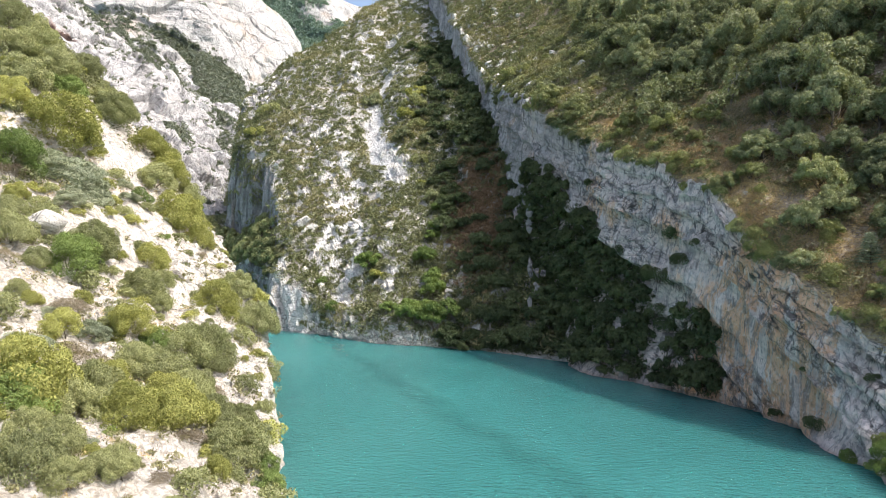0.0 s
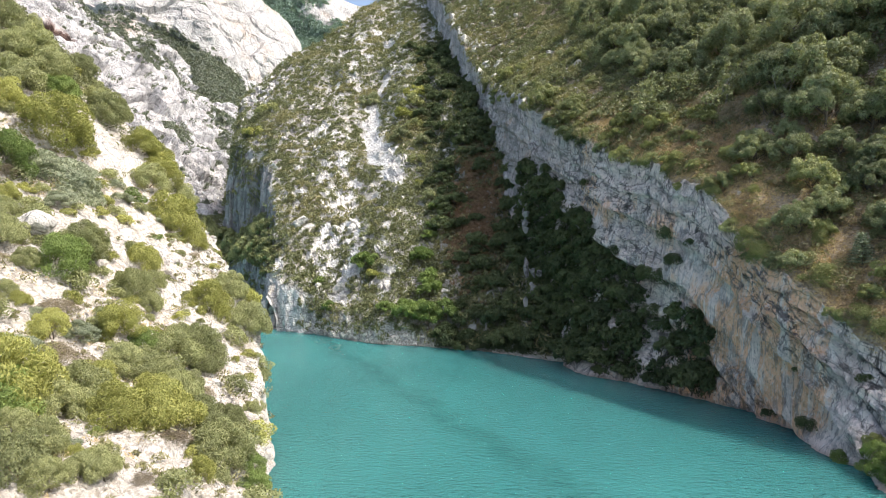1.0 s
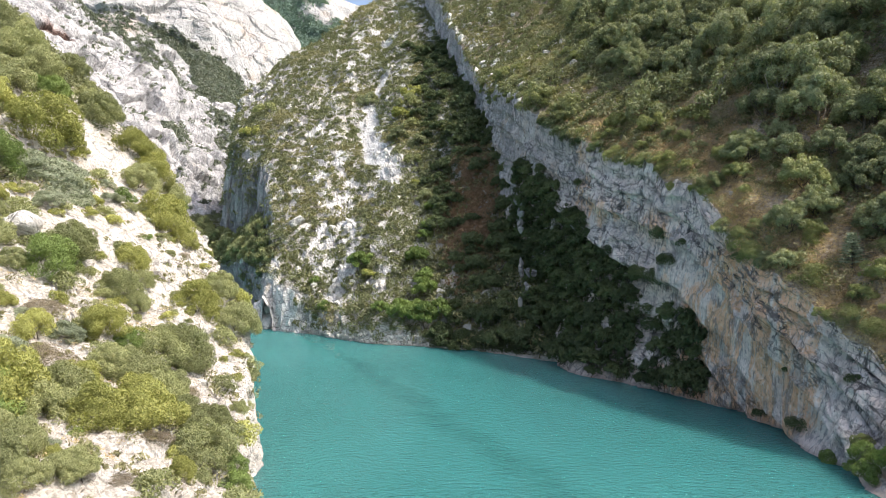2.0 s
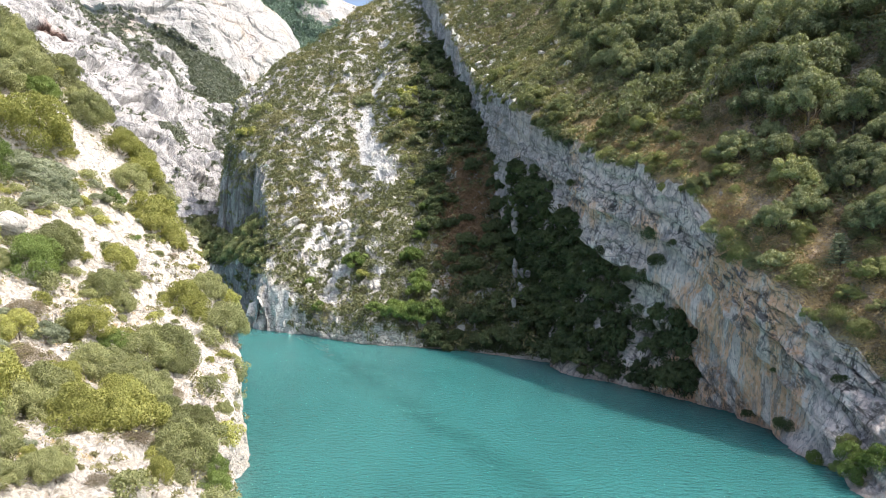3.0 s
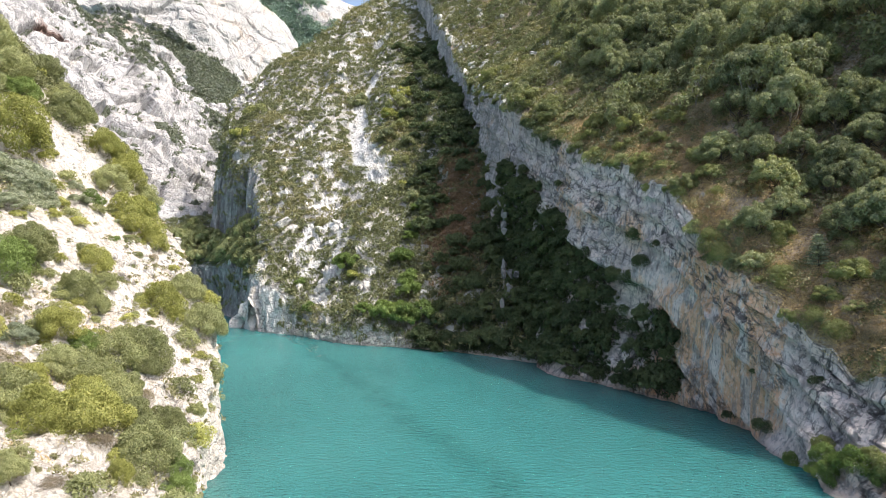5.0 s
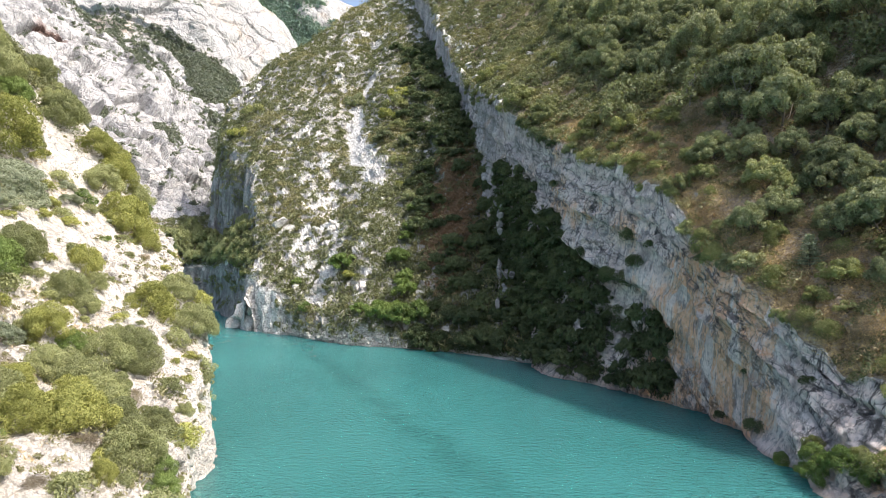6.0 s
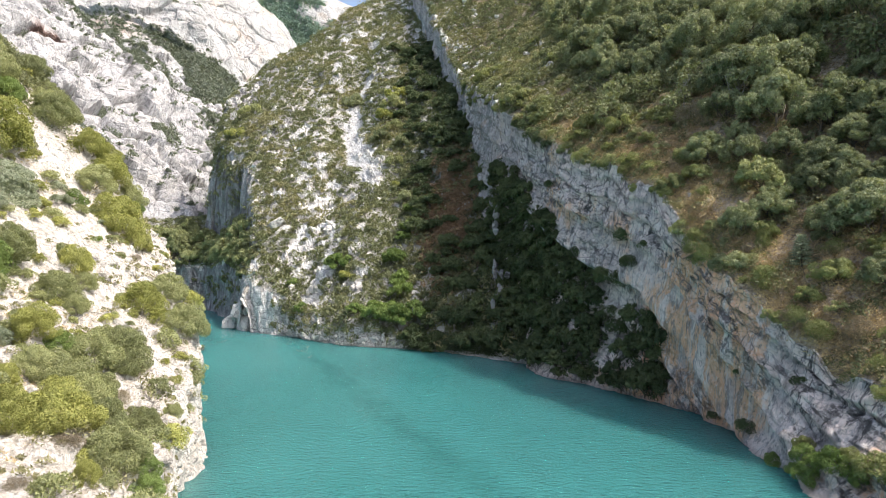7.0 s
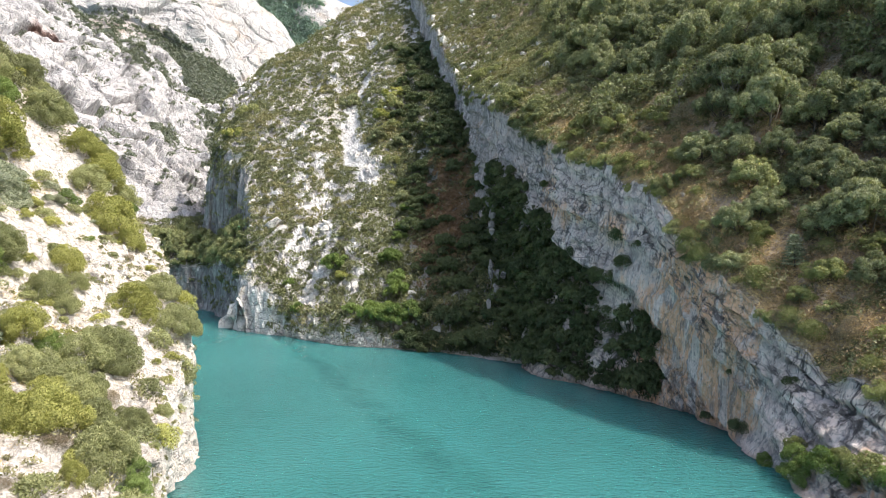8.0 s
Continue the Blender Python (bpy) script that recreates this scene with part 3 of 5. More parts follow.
def centre_hill():
    x = np.linspace(-190, 40, 330)
    d = np.concatenate([np.linspace(-1.5, 4, 18), 4 + 330 * np.linspace(0, 1, 270)[1:] ** 1.2])
    sy, cliff = along(x, SHORE, 1)[:, None], along(x, SHORE, 2)[:, None]
    y = sy + d[None, :]
    z = np.where(d < 0, 2 * d, cliff * step(0, 3.0, d) + 0.81 * d) + 0 * sy
    xx = x[:, None] + 0 * y
    # left side: bench above the water, then an upper cliff
    e = y - np.interp(xx, [r[0] for r in UPPER_CLIFF], [r[1] for r in UPPER_CLIFF]) + 3.0 * fbm(np.stack([xx / 9, y * 0, y / 30], -1), 3, 71)
    e = np.minimum(e, xx - np.interp(y, [r[0] for r in LEFT_CUT], [r[1] for r in LEFT_CUT]) + 3.0 * fbm(np.stack([y / 12, y * 0, z / 14], -1), 3, 73))
    low = np.minimum(z, cliff * step(0, 3, d) + 1.0 * np.clip(d, 0, 26))
    foot = np.interp(xx, [r[0] for r in PLANE_FOOT], [r[1] for r in PLANE_FOOT])
    high = np.maximum(z, 0.81 * (y - foot) + 6)
    z = low + (high - low) * step(-1, 4, e)
    past = y - np.interp(xx, [r[0] for r in CREST], [r[1] for r in CREST])
    z -= np.where(past > 0, 1.25 * past * step(0, 25, past), 0)
    # a rib of rock inside the gully
    rib = np.interp(y, [205, 230, 330, 360], [2, -1, -17, -22])
    rib = rib + 2.5 * fbm(np.stack([y / 11, y * 0, y * 0], -1), 3, 61)
    z += (3.6 + 3.5 * fbm(np.stack([y / 14, y * 0, y * 0], -1), 3, 63)) * step(-0.6, 0.9, xx - rib) * np.exp(-np.maximum(0, xx - rib) / 14) * step(205, 226, y) * step(330, 290, y)
    p = np.stack([xx, y, z], -1)
    n = grid_normals(p)
    n *= np.sign(n[..., 2:3] + 1e-6)
    shore_rock = np.exp(-np.maximum(0, d) / 9)[None, :] * np.clip(cliff / 6, 0, 1.4)
    side = np.exp(-np.abs(e - 1) / 5.0)
    q = bend(p, 4, 1.0, 52)
    block, seam = cells(q / np.array([4.5, 4.5, 4.0]), 53)
    chip, _ = cells(q / np.array([1.7, 1.7, 1.6]), 54)
    h = 2.2 * fbm(p / 26, 4, 51) + 0.35 * fbm(p / 2.6, 3, 57)
    craggy = np.clip(bare_spots(p) + 0.35 * np.clip(shore_rock + side, 0, 1.6), 0, 1.3)
    h += craggy * (0.6 * block + 0.3 * chip - 0.45 * np.exp(-seam / 0.06) + 0.5)
    h += (shore_rock + side) * 1.3 * (ridged(p / np.array([4.5, 4.5, 9]), 3, 59) - 0.5)
    h *= step(-3.0, 0.2, p[..., 2])
    return p + n * h[..., None], d


HILL, HILL_D = centre_hill()
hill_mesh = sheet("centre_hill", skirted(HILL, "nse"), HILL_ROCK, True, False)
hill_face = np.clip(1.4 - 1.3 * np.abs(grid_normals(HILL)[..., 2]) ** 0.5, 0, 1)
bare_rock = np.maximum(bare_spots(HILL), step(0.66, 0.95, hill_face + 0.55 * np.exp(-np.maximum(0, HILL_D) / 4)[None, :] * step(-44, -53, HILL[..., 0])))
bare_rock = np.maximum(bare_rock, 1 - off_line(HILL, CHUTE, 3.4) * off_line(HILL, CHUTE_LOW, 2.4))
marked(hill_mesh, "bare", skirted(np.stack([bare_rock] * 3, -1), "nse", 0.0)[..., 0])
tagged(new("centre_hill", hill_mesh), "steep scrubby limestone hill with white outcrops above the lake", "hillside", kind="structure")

# ---------------------------------------------------------------- a fin of rock at the mouth of the gully (x, y, z)
FIN = [(17.2, 184, 44), (16.8, 178, 36), (16.6, 171, 27), (17.4, 164, 19), (17.8, 157, 11), (18.4, 151.5, 1)]



# ---------------------------------------------------------------- mountains behind
def far_side():
    """Bare rocky mountainside above the upper gorge."""
    a = np.linspace(-0.80, -0.24, 300)
    top = np.interp(a, [-1.15, -0.8, -0.71, -0.615, -0.586, -0.521, -0.489, -0.459, -0.441, -0.398, -0.362, -0.332, -0.30, -0.20], [560, 600, 630, 680, 672, 690, 790, 840, 795, 760, 795, 850, 880, 900])
    t = np.linspace(0, 1.15, 290)
    y = 330 + (top[:, None] - 330) * t
    x = a[:, None] * y
    z = 89 + 0.75 * (-x - 200) + 0.15 * (y - 450)
    z -= np.where(t > 1, (t - 1) * 420, 0)
    z = np.maximum(z, -5 + 0 * z)
    p = np.stack([x, y, z], -1)
    n = grid_normals(p)
    n *= np.sign(n[..., 2:3] + 1e-6)
    bed = p[..., 2] * 0.8 + 0.55 * p[..., 0] + 16 * fbm(p / 90, 3, 81)
    saw = (bed / 34) % 1.0
    q = bend(p, 22, 6, 82)
    block, seam = cells(q / np.array([34, 34, 24]), 83)
    chip, crack = cells(q / np.array([11, 11, 8]), 84)
    h = 18 * fbm(p / 95, 4, 83) + 13 * (step(0, 0.75, saw) - step(0.8, 1, saw) - 0.4) + 7 * block - 4 * np.exp(-seam / 0.05) + 2.2 * chip - 0.8 * np.exp(-crack / 0.1)
    h += 5 * (ridged(p / np.array([22, 22, 60]), 3, 87) - 0.5) + 0.8 * fbm(p / 6, 3, 89)
    p = p + n * (h * step(-4, 12, p[..., 2]))[..., None]
    cave = np.linalg.norm((p - np.array([-341, 532, 208])) / np.array([13, 17, 7]), axis=-1)
    return p + np.array([-13, 9, -5]) * np.exp(-cave[..., None] ** 4)


FAR = far_side()
tagged(new("gorge_mountainside", sheet("gorge_mountainside", skirted(FAR), ROCK_FAR, True, False)), "bare pale grey rocky mountainside with ledges and few bushes", "mountain", kind="structure")


def peak():
    """The great pale wall closing the valley, and the wooded foot under it."""
    a = np.linspace(-0.80, -0.21, 300)
    t = np.linspace(0, 1, 220)
    rim = np.interp(a, [-0.95, -0.60, -0.40, -0.304, -0.264, -0.240, -0.234, -0.228, -0.20], [760, 740, 700, 612, 572, 525, 440, 330, 200])
    foot = np.interp(a, [-0.95, -0.526, -0.43, -0.3625, -0.314, -0.29, -0.20], [480, 469, 412, 375, 322, 280, 150])
    y0 = np.interp(a, [-0.95, -0.40, -0.30, -0.20], [1180, 1180, 1230, 1330])[:, None]
    low = t < 0.3
    y = np.where(low, y0 - 260 * (1 - t / 0.3), y0 + 230 * (t - 0.3) / 0.7)
    z = np.where(low, foot[:, None] * (0.35 + 0.65 * t / 0.3), foot[:, None] + (rim - foot)[:, None] * ((t - 0.3) / 0.7))
    x = a[:, None] * y
    p = np.stack([x, y, z], -1)
    n = grid_normals(p)
    n *= np.sign(-n[..., 1:2] + 1e-6)
    q = p[..., 2] + 45 * fbm(p / 260, 3, 91)
    saw = (q / 62) % 1.0
    block, seam = cells(bend(p, 60, 14, 94) / np.array([75, 75, 55]), 95)
    chip, crack = cells(bend(p, 25, 6, 96) / np.array([24, 24, 20]), 96)
    h = 26 * fbm(p / np.array([170, 170, 240]), 4, 93) + 8 * (step(0, 0.8, saw) - step(0.84, 1, saw)) + 6 * block - 3 * np.exp(-seam / 0.05) + 2.5 * chip
    h += 4 * (ridged(p / np.array([30, 30, 110]), 4, 97) - 0.5)
    return p + n * (h * np.where(t < 0.3, 0.5, 1.0 - 0.65 * step(0.6, 1, t)))[..., None]


PEAK = peak()
tagged(new("valley_head_mountain", sheet("valley_head_mountain", skirted(PEAK), ROCK_PEAK, True, False)), "huge pale limestone mountain wall with faint orange scars", "mountain", kind="structure")


def far_ridge():
    a = np.linspace(-0.36, -0.06, 130)
    t = np.linspace(0, 1, 90)
    rim = np.interp(a, [-0.42, -0.30, -0.21, -0.175, -0.14, -0.125, -0.10, -0.02], [1180, 1080, 1010, 978, 947, 920, 880, 700])
    y = 1950 + 420 * t
    z = 500 + (rim[:, None] - 500) * t
    p = np.stack([a[:, None] * y, y + 0 * a[:, None], z], -1)
    n = grid_normals(p)
    n *= np.sign(-n[..., 1:2] + 1e-6)
    h = 40 * fbm(p / 300, 5, 101) + 30 * (ridged(p / np.array([90, 90, 160]), 4, 103) - 0.5)
    return p + n * (h * (0.15 + 0.85 * step(1.0, 0.85, t))[None, :])[..., None]


RIDGE = far_ridge()
tagged(new("distant_ridge", sheet("distant_ridge", skirted(RIDGE), ROCK_PEAK, True)), "distant pale limestone ridge above a wooded valley side", "mountain", kind="structure")

# ---------------------------------------------------------------- plants: building blocks
def pick(p, weight, count, gen):
    """Random places on a sheet of ground, by area and weight; returns places and normals."""
    a, b, c = p[:-1, :-1], p[1:, :-1], p[:-1, 1:]
    area = np.linalg.norm(np.cross(b - a, c - a), axis=2)
    wgt = (area * weight[:-1, :-1]).ravel()
    idx = gen.choice(len(wgt), count, p=wgt / wgt.sum())
    i, j = np.unravel_index(idx, area.shape)
    s, t = gen.random((2, count, 1))
    nrm = np.cross(b - a, c - a)[i, j]
    nrm /= np.maximum(np.linalg.norm(nrm, axis=1, keepdims=True), 1e-9)
    nrm *= np.where(nrm[:, 2:3] < 0, -1, 1)
    return a[i, j] + s * (b - a)[i, j] + t * (c - a)[i, j], nrm


def spaced(p, gap):
    """Keeps the places that lie farther than their gap from those kept before."""
    gap = np.broadcast_to(gap, len(p))
    cell, kept = {}, []
    size = float(gap.max())
    for k, q in enumerate(p):
        key = tuple(np.floor(q / size).astype(int))
        near = [m for dx in (-1, 0, 1) for dy in (-1, 0, 1) for dz in (-1, 0, 1) for m in cell.get((key[0] + dx, key[1] + dy, key[2] + dz), ())]
        if all(np.sum((p[m] - q) ** 2) > gap[k] ** 2 for m in near):
            cell.setdefault(key, []).append(k)
            kept.append(k)
    return np.array(kept, int)


def unit(v):
    return v / np.maximum(np.linalg.norm(v, axis=-1, keepdims=True), 1e-9)


def leaf_sprays(c, n, size, gen, long=1.9, wide=0.42, out=0.55):
    """A small pointed spray of leaves at every place, facing about n, its tip growing outwards and up."""
    k = len(c)
    face = unit(n + 0.35 * gen.normal(size=(k, 3)))
    axis = unit(unit(np.cross(face, gen.normal(size=(k, 3)))) + out * n + np.array([0, 0, 0.25 * out]))
    side = unit(np.cross(axis, face))
    s = np.broadcast_to(size, k)[:, None]
    q = np.stack([c + axis * s * long * 0.62, c - axis * s * long * 0.38 + side * s * wide, c - axis * s * long * 0.38 - side * s * wide], 1)
    return q.reshape(-1, 3)


def leaf_faces(k):
    return np.arange(3 * k).reshape(k, 3)


def lobes(gen, count, leaves, squash=0.8, spread=0.72, lobe=0.42, hollow=0.66, low=0.12):
    """Leaf places and facings for a crown of radius about 1 that stands on z = 0, out of rounded uneven lobes."""
    dirs = unit(gen.normal(size=(count, 3)))
    dirs[:, 2] = np.abs(dirs[:, 2]) * (1.0 + low) - 1.6 * low + 0.08
    centre = dirs * spread * (0.5 + 0.5 * gen.random((count, 1)) ** 0.6)
    rad = lobe * (0.65 + 0.7 * gen.random(count))
    which = gen.choice(count, leaves, p=rad ** 2 / np.sum(rad ** 2))
    d = unit(gen.normal(size=(leaves, 3)) + 0.55 * unit(centre[which]) + np.array([0, 0, 0.35]))
    c = centre[which] + d * (rad[which] * (hollow + (1 - hollow) * gen.random(leaves) ** 0.5))[:, None]
    c[:, 2] = np.maximum(c[:, 2] * squash + 0.42 * squash, 0.12 - low * 1.2 + 0.1 * gen.random(leaves))
    n = unit(d + 0.3 * gen.normal(size=(leaves, 3)))
    return c * np.array([1.28, 1.28, 1.15]), n


def tube(points, radii, sides=6):
    """Vertices and quads of a tapered, bent round stick."""
    pts, out = np.array(points, float), []
    for i, q in enumerate(pts):
        t = unit(pts[min(i + 1, len(pts) - 1)] - pts[max(i - 1, 0)])
        a = unit(np.cross(t, [0.3, 1, 0.17]))
        b = np.cross(t, a)
        ang = np.arange(sides) / sides * 2 * np.pi
        out.append(q + radii[i] * (np.cos(ang)[:, None] * a + np.sin(ang)[:, None] * b))
    n = len(pts)
    ring = np.arange(sides)
    faces = np.concatenate([np.stack([i * sides + ring, i * sides + (ring + 1) % sides, (i + 1) * sides + (ring + 1) % sides, (i + 1) * sides + ring], 1) for i in range(n - 1)])
    return np.concatenate(out), faces


def sticks(list_of):
    verts, faces, k = [], [], 0
    for v, f in list_of:
        verts.append(v)
        faces.append(f + k)
        k += len(v)
    return np.concatenate(verts), np.concatenate(faces)


def limb(gen, start, end, r0, r1, bends=3, wild=0.12):
    t = np.linspace(0, 1, bends + 1)[:, None]
    p = np.array(start) * (1 - t) + np.array(end) * t
    p[1:-1] += gen.normal(size=(bends - 1, 3)) * wild * np.linalg.norm(np.array(end) - np.array(start))
    return tube(p, np.linspace(r0, r1, bends + 1), 4)


# ---------------------------------------------------------------- kinds of plants, each built once
def make_bush(name, seed, leaf, leaves, size, squash, label, category, count=16, lobe=0.42, split=False):
    gen = np.random.default_rng(seed)
    top = tagged(new(name), label, category)
    stems = [limb(gen, (0.06 * math.cos(a), 0.06 * math.sin(a), -0.25), (0.6 * math.cos(a) * r, 0.6 * math.sin(a) * r, 0.55 * squash), 0.035, 0.008)
             for a, r in zip(np.arange(5) * 1.26 + gen.random(5), 0.4 + 0.6 * gen.random(5))]
    if split:
        for stem in stems:
            part("stem", raw_mesh("stem", *stem, BARK), top)
    else:
        part("branchwork", raw_mesh("branchwork", *sticks(stems), BARK), top)
    c, n = lobes(gen, count, leaves, squash, lobe=lobe, low=0.42)
    part("foliage", raw_mesh("foliage", leaf_sprays(c, n, size * (0.7 + 0.6 * gen.random(leaves)), gen), leaf_faces(leaves), leaf, False), top)
    return top


def make_tree(name, seed, leaf, leaves, size, label, category="tree", trunk=0.55, squash=0.85, count=30, wood=None, split=False, lobe=0.23):
    """A tree about 2 wide; trunk height in crown radii."""
    gen = np.random.default_rng(seed)
    top = tagged(new(name), label, category)
    stems = [limb(gen, (0, 0, -0.3), (0.05, 0.03, trunk + 0.25), 0.07, 0.045)]
    for a in np.arange(6) * 1.05 + gen.random(6):
        r = 0.45 + 0.35 * gen.random()
        stems.append(limb(gen, (0.03, 0.02, trunk * (0.5 + 0.5 * gen.random())), (r * math.cos(a), r * math.sin(a), trunk + 0.35 + 0.4 * gen.random()), 0.035, 0.008))
    trunk_ob = part("trunk", raw_mesh("trunk", *(stems[0] if split else sticks(stems)), wood or BARK), top)
    for stem in stems[1:] if split else ():
        part("limb", raw_mesh("limb", *stem, wood or BARK), trunk_ob)
    c, n = lobes(gen, count, leaves, squash, lobe=lobe, spread=0.88)
    c[:, 2] += trunk * 0.75
    part("crown", raw_mesh("crown", leaf_sprays(c, n, size * (0.7 + 0.6 * gen.random(leaves)), gen), leaf_faces(leaves), leaf, False), top)
    return top


def make_conifer(name, seed, leaf, label):
    """Layered pine with flat, spreading boughs; 1 high."""
    gen = np.random.default_rng(seed)
    top = tagged(new(name), label, "tree")
    trunk_ob = part("trunk", raw_mesh("trunk", *limb(gen, (0, 0, -0.08), (0.01, 0.01, 1.0), 0.03, 0.006, 5, 0.01), BARK), top)
    for z in np.linspace(0.16, 0.97, 11):
        reach = 0.40 * (1.05 - z) + 0.03
        for a in np.arange(6) * 1.047 + gen.random(6) * 0.7:
            tip = np.array([reach * math.cos(a), reach * math.sin(a), z + 0.03])
            bough = part("bough", raw_mesh("bough", *limb(gen, (0, 0, z - 0.02), tip, 0.008, 0.003, 2, 0.02), BARK), top)
            t = 0.25 + 0.8 * gen.random((60, 1))
            q = np.array([0, 0, z]) * (1 - t) + tip * t + gen.normal(size=(60, 3)) * np.array([0.035, 0.035, 0.012])
            n = unit(np.array([0, 0, 1.0]) + 0.5 * gen.normal(size=(60, 3)))
            part("needles", raw_mesh("needles", leaf_sprays(q, n, 0.032 * (0.7 + 0.6 * gen.random(60)), gen, 2.2), leaf_faces(60), leaf, False), bough)
    return top


def make_bare_tree(name, seed, label):
    """A dead tree: trunk and forking bleached branches."""
    gen = np.random.default_rng(seed)
    top = tagged(new(name), label, "dead tree")
    trunk_ob = part("trunk", raw_mesh("trunk", *limb(gen, (0, 0, -0.1), (0.06, 0.02, 0.55), 0.028, 0.016), DEADWOOD), top)
    for a in gen.random(9) * 6.28:
        z = 0.25 + 0.3 * gen.random()
        tip = np.array([0.3 * math.cos(a), 0.3 * math.sin(a), z + 0.3 + 0.25 * gen.random()])
        twigs = [limb(gen, (0.04, 0.01, z), tip, 0.013, 0.006)]
        for _ in range(6):
            t = 0.35 + 0.65 * gen.random()
            s = np.array([0.04, 0.01, z]) * (1 - t) + tip * t
            twigs.append(limb(gen, s, s + gen.normal(size=3) * 0.09 + np.array([0, 0, 0.09]), 0.006, 0.002, 3))
        part("branch", raw_mesh("branch", *sticks(twigs), DEADWOOD), trunk_ob)
    return top


def set_down(ob, place, size, gen, high=1.0, lean=0.0, group=""):
    """Stands a built plant at its first place."""
    ob.matrix_basis = stand(place, size, gen, high, lean)
    return tagged(ob, group=group) if group else ob


def stand(place, size, gen, high=1.0, lean=0.0):
    m = pose(*[float(v) for v in place], gen.normal() * lean, gen.normal() * lean, gen.random() * 360)
    return m @ Matrix.Diagonal((size, size * (0.88 + 0.24 * gen.random()), size * high, 1))


def plant_all(kinds, places, sizes, gen, group, high=(0.85, 1.15), lean=4.0):
    """Spreads copies of the given kinds over the places; the kinds themselves take the first ones."""
    for k, (place, size) in enumerate(zip(places, sizes)):
        h = high[0] + (high[1] - high[0]) * gen.random()
        kind = kinds[k] if k < len(kinds) else kinds[gen.integers(len(kinds))]
        m = stand(place, float(size), gen, h, lean)
        if k < len(kinds):
            kind.matrix_basis = m
            tagged(kind, group=group)
        else:
            ob = copy_thing(kind, Matrix.Identity(4))
            ob.matrix_basis = m


def on_sheet(p, x, y, z=None):
    """The place of a sheet of ground nearest to x, y (and z)."""
    d = (p[..., 0] - x) ** 2 + (p[..., 1] - y) ** 2 + (0 if z is None else (p[..., 2] - z) ** 2)
    return p.reshape(-1, 3)[np.argmin(d)]


def scrub(name, places, normals, radii, leaf, size, leaves, label, category, gen, squash=0.75, upright=0.5):
    """Many small shrubs as one mesh of leaf sprays."""
    out = []
    shapes = [lobes(gen, 8, leaves, squash, 0.68, 0.44) for _ in range(14)]
    which = gen.integers(0, 14, len(places))
    for s, (c, n) in enumerate(shapes):
        sel = np.nonzero(which == s)[0]
        if not len(sel):
            continue
        a = gen.random(len(sel)) * 6.283
        co, si = np.cos(a)[:, None], np.sin(a)[:, None]
        r = radii[sel][:, None]
        x = (c[None, :, 0] * co - c[None, :, 1] * si) * r
        y = (c[None, :, 0] * si + c[None, :, 1] * co) * r * (0.8 + 0.4 * gen.random((len(sel), 1)))
        z = c[None, :, 2] * r * (0.8 + 0.5 * gen.random((len(sel), 1)))
        nx, ny = n[None, :, 0] * co - n[None, :, 1] * si, n[None, :, 0] * si + n[None, :, 1] * co
        up = unit(normals[sel] * (1 - upright) + np.array([0, 0, upright]))
        base = places[sel][:, None, :] - 0.12 * r[..., None] * up[:, None, :]
        tilt = up[:, None, :2] / np.maximum(up[:, None, 2:3], 0.3)
        q = base + np.stack([x, y, z], -1)
        q[..., 2] -= np.clip((x * tilt[..., 0] + y * tilt[..., 1]) * 0.8, -1.2 * r, 1.2 * r)
        nn = np.stack([nx, ny, n[None, :, 2] + 0 * nx], -1)
        sz = size * (0.7 + 0.6 * gen.random((len(sel), len(c)))) * np.clip(radii[sel][:, None], 0.5, 1.6) ** 0.5
        out.append(leaf_sprays(q.reshape(-1, 3), unit(nn.reshape(-1, 3)), sz.ravel(), gen))
    v = np.concatenate(out)
    return tagged(new(name, raw_mesh(name, v, leaf_faces(len(v) // 3), leaf, False)), label, category, kind="stuff")


# ---------------------------------------------------------------- stones
def stone_shape(seed, detail=3, blocky=0.6):
    """A broken limestone block about 2 across: a ball cut by random planes and roughened."""
    gen = np.random.default_rng(seed)
    bm = bmesh.new()
    bmesh.ops.create_icosphere(bm, subdivisions=detail, radius=1)
    v = np.array([q.co for q in bm.verts])
    f = np.array([[q.index for q in face.verts] for face in bm.faces])
    bm.free()
    for n in unit(gen.normal(size=(13 if blocky < 0.95 else 9, 3))):
        h = (0.55 if blocky < 0.95 else 0.40) + 0.3 * gen.random()
        over = v @ n - h
        v -= np.where(over > 0, over * (0.75 + 0.25 * blocky), 0)[:, None] * n
    v *= 1 + 0.10 * fbm(v * 2.3 + seed, 3, seed)[:, None]
    v *= np.array([1.0, 0.75 + 0.4 * gen.random(), 0.55 + 0.4 * gen.random()])
    return v, f


def stones(name, places, radii, shapes, material, label, gen, sink=0.25, kind="stuff"):
    vs, fs, k = [], [], 0
    for q, r in zip(places, radii):
        v, f = shapes[gen.integers(len(shapes))]
        m = np.array(Euler(gen.normal(size=3) * np.array([0.35, 0.35, 3])).to_matrix())
        w = (v @ m.T) * r + q + np.array([0, 0, r * (0.5 - sink * 2)])
        vs.append(w)
        fs.append(f + k)
        k += len(v)
    return tagged(new(name, raw_mesh(name, np.concatenate(vs), np.concatenate(fs), material, False)), label, "rocks", kind=kind)

